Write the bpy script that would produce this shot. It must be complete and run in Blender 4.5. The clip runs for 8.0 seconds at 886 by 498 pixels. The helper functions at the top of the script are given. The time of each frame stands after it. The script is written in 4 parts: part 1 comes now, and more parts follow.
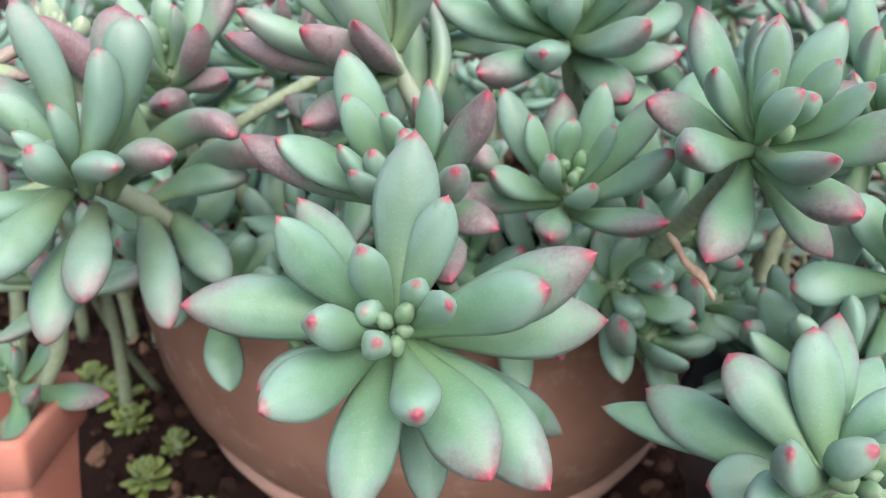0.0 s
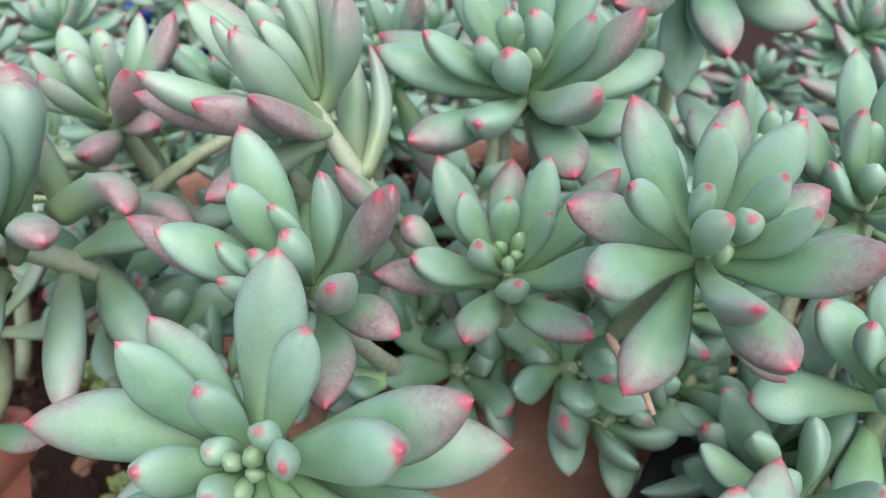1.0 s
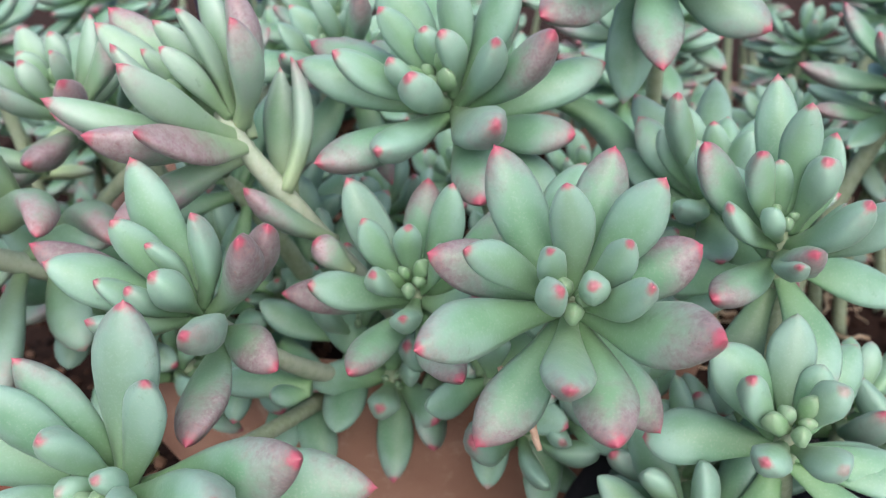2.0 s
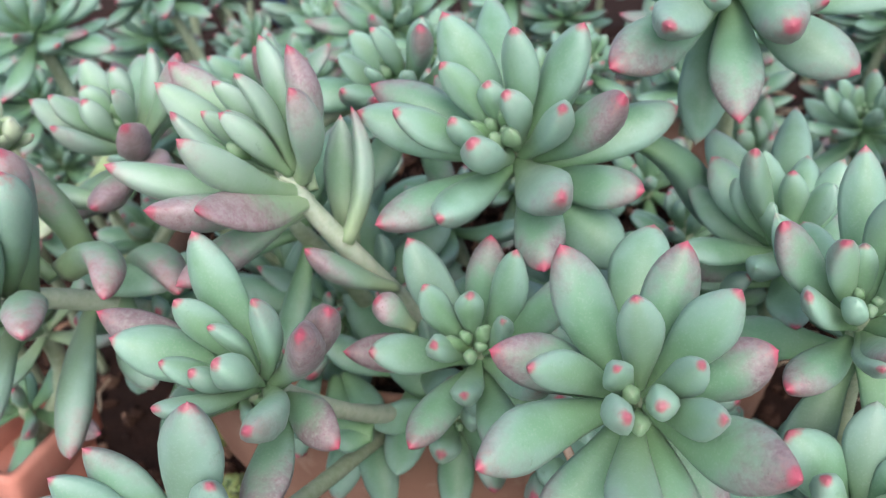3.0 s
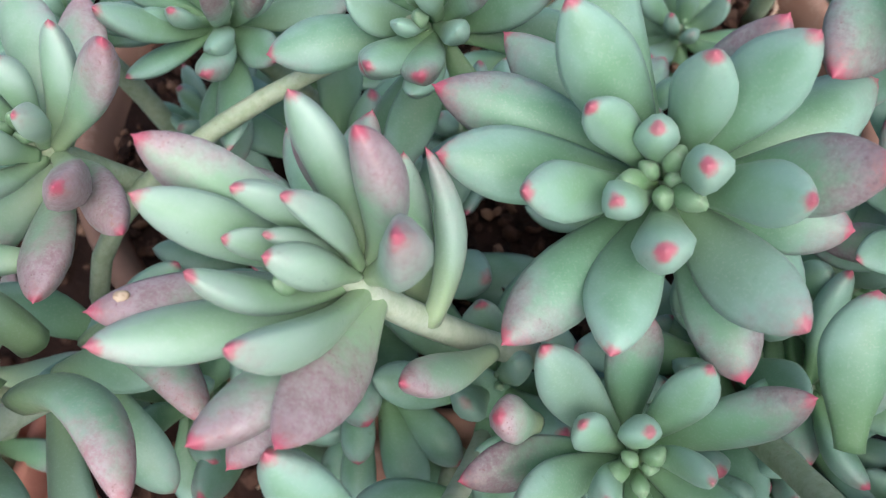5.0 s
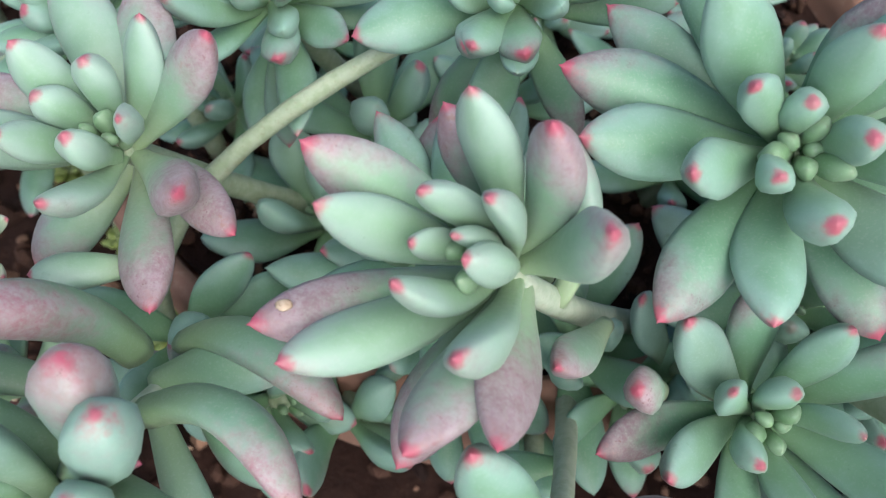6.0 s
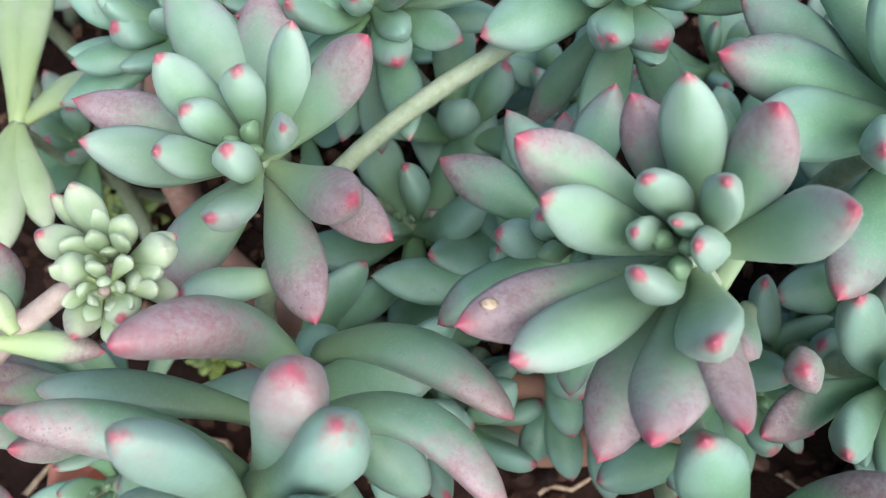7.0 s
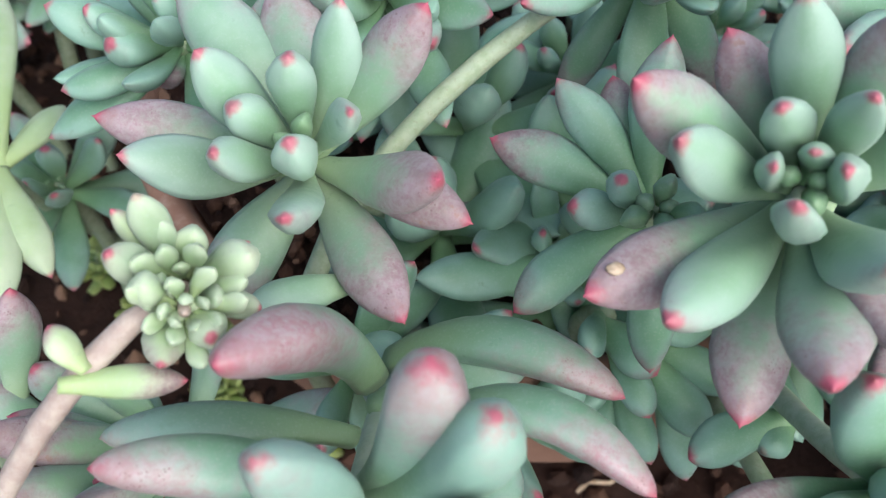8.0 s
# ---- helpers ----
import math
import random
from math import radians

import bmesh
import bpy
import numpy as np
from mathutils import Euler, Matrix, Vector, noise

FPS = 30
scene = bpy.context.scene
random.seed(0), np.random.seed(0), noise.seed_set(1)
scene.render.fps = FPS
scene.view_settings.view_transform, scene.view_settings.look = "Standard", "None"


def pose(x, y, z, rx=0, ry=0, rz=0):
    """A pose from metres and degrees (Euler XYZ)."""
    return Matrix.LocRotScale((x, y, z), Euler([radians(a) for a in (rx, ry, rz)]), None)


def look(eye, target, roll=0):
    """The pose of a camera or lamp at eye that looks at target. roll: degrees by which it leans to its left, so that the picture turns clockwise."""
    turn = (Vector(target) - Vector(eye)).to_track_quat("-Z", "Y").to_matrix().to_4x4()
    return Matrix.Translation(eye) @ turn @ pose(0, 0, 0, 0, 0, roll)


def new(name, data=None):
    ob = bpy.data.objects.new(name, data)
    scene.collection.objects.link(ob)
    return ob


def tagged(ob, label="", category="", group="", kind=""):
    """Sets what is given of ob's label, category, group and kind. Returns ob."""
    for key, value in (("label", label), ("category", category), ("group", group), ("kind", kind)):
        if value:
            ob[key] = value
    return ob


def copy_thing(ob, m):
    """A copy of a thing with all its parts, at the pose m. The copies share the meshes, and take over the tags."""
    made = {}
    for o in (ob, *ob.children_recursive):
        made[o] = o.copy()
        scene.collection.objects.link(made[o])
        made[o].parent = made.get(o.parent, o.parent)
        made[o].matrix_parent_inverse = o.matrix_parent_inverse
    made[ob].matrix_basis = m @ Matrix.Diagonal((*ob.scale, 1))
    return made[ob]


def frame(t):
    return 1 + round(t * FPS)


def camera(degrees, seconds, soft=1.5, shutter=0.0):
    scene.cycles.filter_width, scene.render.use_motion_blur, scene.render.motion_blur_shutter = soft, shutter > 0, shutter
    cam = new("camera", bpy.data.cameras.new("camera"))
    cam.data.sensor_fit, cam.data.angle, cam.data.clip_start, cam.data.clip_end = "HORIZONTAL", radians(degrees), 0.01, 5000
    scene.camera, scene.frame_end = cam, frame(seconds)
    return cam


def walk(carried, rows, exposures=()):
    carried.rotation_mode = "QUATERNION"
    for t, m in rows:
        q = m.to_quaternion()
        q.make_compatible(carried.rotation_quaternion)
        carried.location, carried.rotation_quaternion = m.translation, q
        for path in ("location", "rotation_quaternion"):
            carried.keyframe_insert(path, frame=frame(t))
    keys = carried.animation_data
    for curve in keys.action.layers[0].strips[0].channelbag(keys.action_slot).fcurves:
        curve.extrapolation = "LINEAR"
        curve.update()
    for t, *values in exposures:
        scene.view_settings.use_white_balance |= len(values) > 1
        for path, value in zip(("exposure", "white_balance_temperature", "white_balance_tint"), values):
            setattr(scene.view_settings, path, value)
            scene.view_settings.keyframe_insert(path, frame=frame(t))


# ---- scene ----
cam = camera(55.14, 8.0, 1.2)
cam.data.dof.use_dof, cam.data.dof.focus_distance, cam.data.dof.aperture_fstop = True, 0.132, 31.0
PATH = [
    (0, (0.00587, -0.00218, 0.30587), (0.00435, 0.18621, 0.23874), -0.45),
    (0.5, (0.02516, 0.01020, 0.30947), (0.01515, 0.19730, 0.23953), 0.32),
    (1, (0.03501, 0.02470, 0.32386), (0.01729, 0.20884, 0.24784), 0.09),
    (2.3, (0.07351, 0.03842, 0.34685), (0.03095, 0.20926, 0.25197), -2.01),
    (2.5, (0.07089, 0.03773, 0.35196), (0.02469, 0.20637, 0.25487), -2.53),
    (3, (0.06675, 0.05254, 0.36092), (0.01728, 0.21653, 0.25767), -3.40),
    (3.5, (0.05614, 0.06976, 0.37088), (0.01026, 0.22730, 0.25653), -3.32),
    (4, (0.04100, 0.08771, 0.37524), (0.00491, 0.23635, 0.24638), -2.68),
    (4.2, (0.03696, 0.09453, 0.37613), (0.00487, 0.23861, 0.24119), -2.81),
    (5.3, (0.00190, 0.13717, 0.37955), (-0.00322, 0.25264, 0.21633), -1.88),
    (5.5, (-0.00501, 0.13950, 0.37859), (-0.00339, 0.25326, 0.21410), -0.12),
    (6, (-0.01919, 0.13278, 0.38288), (-0.01559, 0.24381, 0.21657), -0.44),
    (6.5, (-0.03286, 0.12971, 0.38544), (-0.02537, 0.24151, 0.21977), -0.06),
    (7, (-0.05018, 0.13403, 0.38144), (-0.03656, 0.24605, 0.21631), 0.39),
    (7.5, (-0.06749, 0.13545, 0.37868), (-0.04623, 0.24767, 0.21450), 0.37),
    (8, (-0.07057, 0.13868, 0.37046), (-0.04209, 0.25222, 0.20830), -0.94),
]
walk(cam, [(t, look(eye, target, roll)) for t, eye, target, roll in PATH], [(0, 0.79, 6550, 15), (4, 0.68, 6350, 15), (8, 0.83, 6250, 10.5)])

# ---- light ----
world = bpy.data.worlds.new("sky")
scene.world = world
world.use_nodes = True
sky = world.node_tree.nodes.new("ShaderNodeTexSky")
sky.sky_type, sky.sun_disc = "NISHITA", False
sky.sun_elevation, sky.sun_rotation = radians(49), radians(158)
sky.dust_density, sky.ozone_density = 5.0, 0.6
backing = world.node_tree.nodes["Background"]
world.node_tree.links.new(sky.outputs[0], backing.inputs[0])
backing.inputs[1].default_value = 0.138
sun = new("sun", bpy.data.lights.new("sun", "SUN"))
sun.data.energy, sun.data.angle, sun.data.color = 2.3, radians(80), (1.0, 0.98, 0.955)
sun.matrix_world = look((0.25, -0.84, 1.02), (0, 0.2, 0))


# ---- materials ----
class Nodes:
    """A small builder of node materials."""

    def __init__(self, name):
        self.mat = bpy.data.materials.new(name)
        self.mat.use_nodes = True
        self.tree = self.mat.node_tree
        self.out = self.tree.nodes["Principled BSDF"]

    def put(self, socket, value):
        if isinstance(value, bpy.types.NodeSocket):
            self.tree.links.new(value, socket)
        else:
            socket.default_value = value

    def attribute(self, name):
        node = self.tree.nodes.new("ShaderNodeAttribute")
        node.attribute_name = name
        return node.outputs["Fac"]

    def place(self):
        return self.tree.nodes.new("ShaderNodeTexCoord").outputs["Object"]

    def chance(self):
        return self.tree.nodes.new("ShaderNodeObjectInfo").outputs["Random"]

    def island(self):
        return self.tree.nodes.new("ShaderNodeNewGeometry").outputs["Random Per Island"]

    def grain(self, scale, detail=3.0, rough=0.55, where=None):
        node = self.tree.nodes.new("ShaderNodeTexNoise")
        node.inputs["Scale"].default_value, node.inputs["Detail"].default_value, node.inputs["Roughness"].default_value = scale, detail, rough
        self.put(node.inputs["Vector"], where or self.place())
        return node.outputs["Fac"]

    def cells(self, scale):
        node = self.tree.nodes.new("ShaderNodeTexVoronoi")
        node.inputs["Scale"].default_value = scale
        self.put(node.inputs["Vector"], self.place())
        return node.outputs["Distance"]

    def math(self, kind, a, b=0.0):
        node = self.tree.nodes.new("ShaderNodeMath")
        node.operation = kind
        self.put(node.inputs[0], a)
        self.put(node.inputs[1], b)
        return node.outputs[0]

    def step(self, value, low, high, to_low=0.0, to_high=1.0):
        node = self.tree.nodes.new("ShaderNodeMapRange")
        node.interpolation_type = "SMOOTHSTEP"
        for n, v in enumerate((value, low, high, to_low, to_high)):
            self.put(node.inputs[n], v)
        return node.outputs[0]

    def mix(self, fac, a, b):
        node = self.tree.nodes.new("ShaderNodeMix")
        node.data_type = "RGBA"
        self.put(node.inputs[0], fac)
        for socket, v in ((node.inputs[6], a), (node.inputs[7], b)):
            self.put(socket, v if isinstance(v, bpy.types.NodeSocket) else (*v, 1.0))
        return node.outputs[2]

    def bump(self, height, strength, distance):
        node = self.tree.nodes.new("ShaderNodeBump")
        node.inputs["Strength"].default_value, node.inputs["Distance"].default_value = strength, distance
        self.put(node.inputs["Height"], height)
        self.put(self.out.inputs["Normal"], node.outputs[0])

    def done(self, colour, rough=0.5, specular=0.4, subsurface=0.0, radius=(1.0, 0.6, 0.4), vivid=1.0, value=0.78):
        if isinstance(colour, bpy.types.NodeSocket):
            tone = self.tree.nodes.new("ShaderNodeHueSaturation")
            tone.inputs["Saturation"].default_value, tone.inputs["Value"].default_value = vivid, value
            self.put(tone.inputs["Color"], colour)
            colour = tone.outputs[0]
        self.put(self.out.inputs["Base Color"], colour)
        self.put(self.out.inputs["Roughness"], rough)
        self.put(self.out.inputs["Specular IOR Level"], specular)
        if subsurface:
            self.out.inputs["Subsurface Weight"].default_value = subsurface
            self.out.inputs["Subsurface Radius"].default_value = radius
            self.out.inputs["Subsurface Scale"].default_value = 0.0025
        return self.mat


def leaf_material(name, dark, light, foot, bloom=(0.262, 0.438, 0.390), mauve=(0.160, 0.080, 0.106), lilac=(0.268, 0.170, 0.212), pale=0.62):
    """Waxy succulent leaf: green under bloom that also carries painted light, yellower at its foot, blushed towards a
    red point, with scars and speckles.
    """
    n = Nodes(name)
    along, blush, luck = n.attribute("along"), n.attribute("blush"), n.chance()
    edge, under = n.attribute("edge"), n.attribute("under")
    broad, fine, speck = n.grain(130, 3), n.grain(520, 4, 0.65), n.grain(2200, 2)
    green = n.mix(n.step(broad, 0.2, 0.8), dark, light)
    green = n.mix(n.math("MULTIPLY", luck, 0.34), green, (0.125, 0.270, 0.130))
    green = n.mix(n.step(luck, 0.72, 0.98, 0.0, 0.40), green, (0.200, 0.270, 0.265))
    green = n.mix(n.step(along, 0.60, 0.0, 0.0, 0.65), green, foot)
    green = n.mix(n.math("MULTIPLY", n.attribute("young"), pale), green, (0.245, 0.430, 0.255))
    # waxy bloom; paling towards tips and edges also puts light into the colour
    bloom_light = n.math("ADD", along, n.math("MULTIPLY", n.math("SUBTRACT", broad, 0.5), 0.7))
    bloom_light = n.math("ADD", bloom_light, n.math("MULTIPLY", n.math("SUBTRACT", edge, 0.6), 0.45))
    bloom_light = n.math("ADD", bloom_light, n.math("MULTIPLY", under, 0.25))
    green = n.mix(n.step(bloom_light, 0.38, 1.00, 0.0, 0.66), green, bloom)
    green = n.mix(n.step(speck, 0.52, 0.70, 0.0, 0.20), green, (0.34, 0.45, 0.40))
    rubbed = n.step(n.grain(330, 5, 0.72), 0.60, 0.70, 0.0, 0.42)
    green = n.mix(n.math("MULTIPLY", rubbed, n.step(broad, 0.45, 0.65)), green, (0.075, 0.175, 0.105))
    reach = n.math("ADD", along, n.math("MULTIPLY", n.math("SUBTRACT", fine, 0.5), 0.30))
    reach = n.math("ADD", reach, n.math("MULTIPLY", n.math("SUBTRACT", broad, 0.5), 0.40))
    reach = n.math("ADD", reach, n.math("MULTIPLY", n.math("SUBTRACT", edge, 0.55), 0.20))
    reach = n.math("ADD", reach, n.math("MULTIPLY", under, 0.16))
    start = n.math("SUBTRACT", 0.98, n.math("MULTIPLY", blush, 0.76))
    flushed = n.math("MULTIPLY", n.step(reach, start, n.math("ADD", start, 0.42)), n.step(blush, 0.05, 0.65, 0.30, 0.92))
    mottle = n.grain(1300, 4, 0.7)
    flush = n.mix(n.step(n.math("ADD", n.math("MULTIPLY", n.grain(420, 4, 0.65), 0.6), n.math("MULTIPLY", mottle, 0.4)), 0.36, 0.64, 0.05, 0.95), mauve, lilac)
    flush = n.mix(n.step(mottle, 0.56, 0.68, 0.0, 0.32), flush, (0.42, 0.35, 0.37))
    colour = n.mix(n.math("MULTIPLY", flushed, n.step(mottle, 0.30, 0.62, 1.0, 0.80)), green, flush)
    brick = n.math("ADD", along, n.math("MULTIPLY", n.math("SUBTRACT", mottle, 0.5), 0.42))
    brick = n.math("ADD", brick, n.math("MULTIPLY", n.math("SUBTRACT", fine, 0.5), 0.16))
    colour = n.mix(n.math("MULTIPLY", n.step(brick, 0.88, 1.04, 0.0, 0.70), flushed), colour, (0.255, 0.078, 0.092))
    tip = n.step(n.math("ADD", along, n.math("MULTIPLY", n.math("SUBTRACT", fine, 0.5), 0.07)), 0.948, 0.994)
    colour = n.mix(n.math("MULTIPLY", tip, n.step(blush, 0.01, 0.10, 0.0, 0.88)), colour, (0.39, 0.068, 0.118))
    worn = n.step(reach, n.math("ADD", start, 0.05), n.math("ADD", start, 0.45))
    scar = n.math("MULTIPLY", n.step(n.grain(700, 5, 0.75), 0.58, 0.68), n.math("MULTIPLY", worn, n.step(luck, 0.0, 0.6)))
    colour = n.mix(n.math("MULTIPLY", scar, n.step(blush, 0.2, 0.6, 0.0, 0.55)), colour, (0.20, 0.075, 0.075))
    flecks = n.math("MULTIPLY", n.step(n.cells(1700), 0.16, 0.30, 1.0, 0.0), n.step(n.grain(230, 3, 0.6), 0.54, 0.66))
    colour = n.mix(n.math("MULTIPLY", n.math("MULTIPLY", flecks, worn), n.step(blush, 0.22, 0.5, 0.0, 0.70)), colour, (0.13, 0.058, 0.050))
    bruise = n.math("MULTIPLY", n.step(n.grain(240, 4, 0.7), 0.62, 0.68), n.math("MULTIPLY", worn, n.step(luck, 0.35, 0.6)))
    colour = n.mix(n.math("MULTIPLY", bruise, n.step(blush, 0.25, 0.6, 0.0, 0.75)), colour, (0.27, 0.155, 0.125))
    dots = n.math("MULTIPLY", n.step(n.cells(95), 0.020, 0.034, 1.0, 0.0), n.step(n.grain(60, 1), 0.55, 0.60))
    colour = n.mix(dots, colour, (0.03, 0.025, 0.02))
    n.bump(n.math("ADD", n.math("ADD", fine, broad), n.math("ADD", n.math("MULTIPLY", speck, 0.3), n.math("MULTIPLY", n.math("MULTIPLY", mottle, flushed), 0.9))), 0.10, 0.0007)
    n.out.inputs["Sheen Weight"].default_value, n.out.inputs["Sheen Roughness"].default_value = 0.05, 0.45
    n.out.inputs["Sheen Tint"].default_value = (0.86, 0.95, 0.95, 1.0)
    return n.done(colour, n.step(fine, 0.3, 0.7, 0.42, 0.54), 0.40, 0.10, (0.6, 1.0, 0.5))


LEAF = leaf_material("waxy_leaf", (0.114, 0.264, 0.162), (0.168, 0.336, 0.232), (0.190, 0.350, 0.145))
ROSY_LEAF = leaf_material("pale_rosy_leaf", (0.185, 0.345, 0.230), (0.260, 0.420, 0.310), (0.370, 0.480, 0.265), (0.325, 0.465, 0.420), (0.250, 0.138, 0.175), (0.370, 0.255, 0.305))
YOUNG_LEAF = leaf_material("young_leaf", (0.115, 0.250, 0.105), (0.170, 0.310, 0.165), (0.120, 0.235, 0.065), (0.24, 0.38, 0.25), pale=0.15)
FLESHY_LEAF = leaf_material("fleshy_leaf", (0.125, 0.265, 0.165), (0.180, 0.330, 0.235), (0.235, 0.350, 0.165), mauve=(0.32, 0.13, 0.175), lilac=(0.41, 0.285, 0.33))
PALE_LEAF = leaf_material("pale_young_leaf", (0.33, 0.46, 0.24), (0.43, 0.55, 0.34), (0.32, 0.43, 0.17), (0.48, 0.58, 0.44), pale=0.2)
LIME_LEAF = leaf_material("lime_leaf", (0.19, 0.28, 0.05), (0.27, 0.36, 0.09), (0.24, 0.28, 0.05), (0.29, 0.36, 0.10))


def stem_material(name, a, b, dirt=0.5):
    n = Nodes(name)
    rings = n.grain(420, 4, 0.6)
    colour = n.mix(n.step(rings, 0.35, 0.65), a, b)
    colour = n.mix(n.step(n.grain(1500, 3), 0.58, 0.70, 0.0, dirt), colour, (0.22, 0.16, 0.10))
    n.bump(rings, 0.3, 0.0008)
    return n.done(colour, 0.6, 0.3, 0.1)


STEM = stem_material("green_stem", (0.30, 0.40, 0.26), (0.38, 0.47, 0.34), 0.25)
PALE_STEM = stem_material("pale_stem", (0.37, 0.47, 0.35), (0.45, 0.54, 0.43), 0.12)
PINK_STEM = stem_material("pink_stem", (0.355, 0.290, 0.265), (0.455, 0.400, 0.355), 0.15)
WOODY_STEM = stem_material("dry_stem", (0.40, 0.30, 0.20), (0.56, 0.46, 0.34))


def clay_material(name, a, b, lime):
    n = Nodes(name)
    broad, fine = n.grain(28, 4), n.grain(900, 4, 0.7)
    colour = n.mix(n.step(broad, 0.3, 0.7), a, b)
    colour = n.mix(n.step(n.grain(75, 5, 0.7), 0.52, 0.74, 0.0, lime), colour, (0.62, 0.50, 0.42))
    colour = n.mix(n.step(fine, 0.60, 0.74, 0.0, 0.45), colour, (0.25, 0.11, 0.07))
    n.bump(fine, 0.25, 0.0007)
    return n.done(colour, 0.82, 0.25)


CLAY = clay_material("terracotta", (0.27, 0.150, 0.105), (0.34, 0.205, 0.150), 0.4)
PALE_CLAY = clay_material("pale_terracotta", (0.46, 0.29, 0.225), (0.54, 0.36, 0.29), 0.3)
RED_CLAY = clay_material("red_terracotta", (0.54, 0.22, 0.165), (0.60, 0.28, 0.22), 0.20)


def earth_material():
    n = Nodes("potting_soil")
    colour = n.mix(n.grain(160, 5, 0.7), (0.014, 0.008, 0.007), (0.060, 0.032, 0.024))
    colour = n.mix(n.step(n.cells(420), 0.0, 0.16, 0.55, 0.0), colour, (0.20, 0.13, 0.085))
    n.bump(n.grain(420, 5, 0.7), 0.8, 0.003)
    return n.done(colour, 0.95, 0.15)


def crumb_material():
    n = Nodes("soil_crumbs")
    colour = n.mix(n.step(n.island(), 0.0, 0.6), (0.015, 0.009, 0.008), (0.070, 0.038, 0.027))
    colour = n.mix(n.step(n.island(), 0.80, 0.97), colour, (0.26, 0.16, 0.11))
    n.bump(n.grain(1400, 4, 0.7), 0.5, 0.001)
    return n.done(colour, 0.9, 0.15)


EARTH, CRUMB = earth_material(), crumb_material()
DRY = stem_material("withered_leaf", (0.46, 0.32, 0.23), (0.58, 0.44, 0.34))
BLUE = Nodes("blue_plastic").done((0.02, 0.07, 0.32, 1.0), 0.45)
BLACK = Nodes("black_plastic").done((0.018, 0.019, 0.026, 1.0), 0.5)


# ---- builders ----
def part(name, bm, material, parent=None, label="", smooth=True):
    """Links a bmesh as one mesh object, under a thing or a part."""
    mesh = bpy.data.meshes.new(name)
    bm.to_mesh(mesh)
    bm.free()
    return mesh_part(name, mesh, material, parent, label, smooth)


def mesh_part(name, mesh, material, parent=None, label="", smooth=True):
    mesh.materials.append(material)
    if smooth:
        mesh.polygons.foreach_set("use_smooth", [True] * len(mesh.polygons))
    ob = new(name, mesh)
    if parent:
        ob.parent = parent
        ob.matrix_parent_inverse = parent.matrix_basis.inverted()
    return tagged(ob, label)


def tube_mesh(name, points, radii, sides=10, wobble=0.0):
    """A closed tube along points."""
    verts, faces = [], []
    side = Vector((1, 0, 0.013))
    for i, p in enumerate(points):
        d = (points[min(i + 1, len(points) - 1)] - points[max(i - 1, 0)]).normalized()
        side = (side - d * side.dot(d)).normalized()
        other = d.cross(side)
        r = radii[i] * (1 + wobble * (random.random() - 0.5))
        for k in range(sides):
            a = 2 * math.pi * k / sides
            verts.append(p + r * (math.cos(a) * side + math.sin(a) * other))
    for i in range(len(points) - 1):
        for k in range(sides):
            j = (k + 1) % sides
            faces.append((i * sides + k, i * sides + j, (i + 1) * sides + j, (i + 1) * sides + k))
    faces.append(tuple(range(sides))[::-1])
    faces.append(tuple((len(points) - 1) * sides + k for k in range(sides)))
    mesh = bpy.data.meshes.new(name)
    mesh.from_pydata(verts, [], faces)
    return mesh


def bezier(a, b, c, s):
    return a * (1 - s) ** 2 + b * (2 * s * (1 - s)) + c * s ** 2


STEPS = [0, 0.06, 0.14, 0.24, 0.34, 0.44, 0.54, 0.63, 0.71, 0.79, 0.86, 0.915, 0.955, 0.982, 0.996]
SIDES = 14


def leaf_outline(s, peak, foot, sharp):
    """Half width along a leaf, 1 at its widest."""
    if s < peak:
        return foot + (1 - foot) * math.sin(math.pi / 2 * s / peak) ** 1.7
    u = (s - peak) / (1 - peak)
    return (1 - u ** 1.8) ** sharp


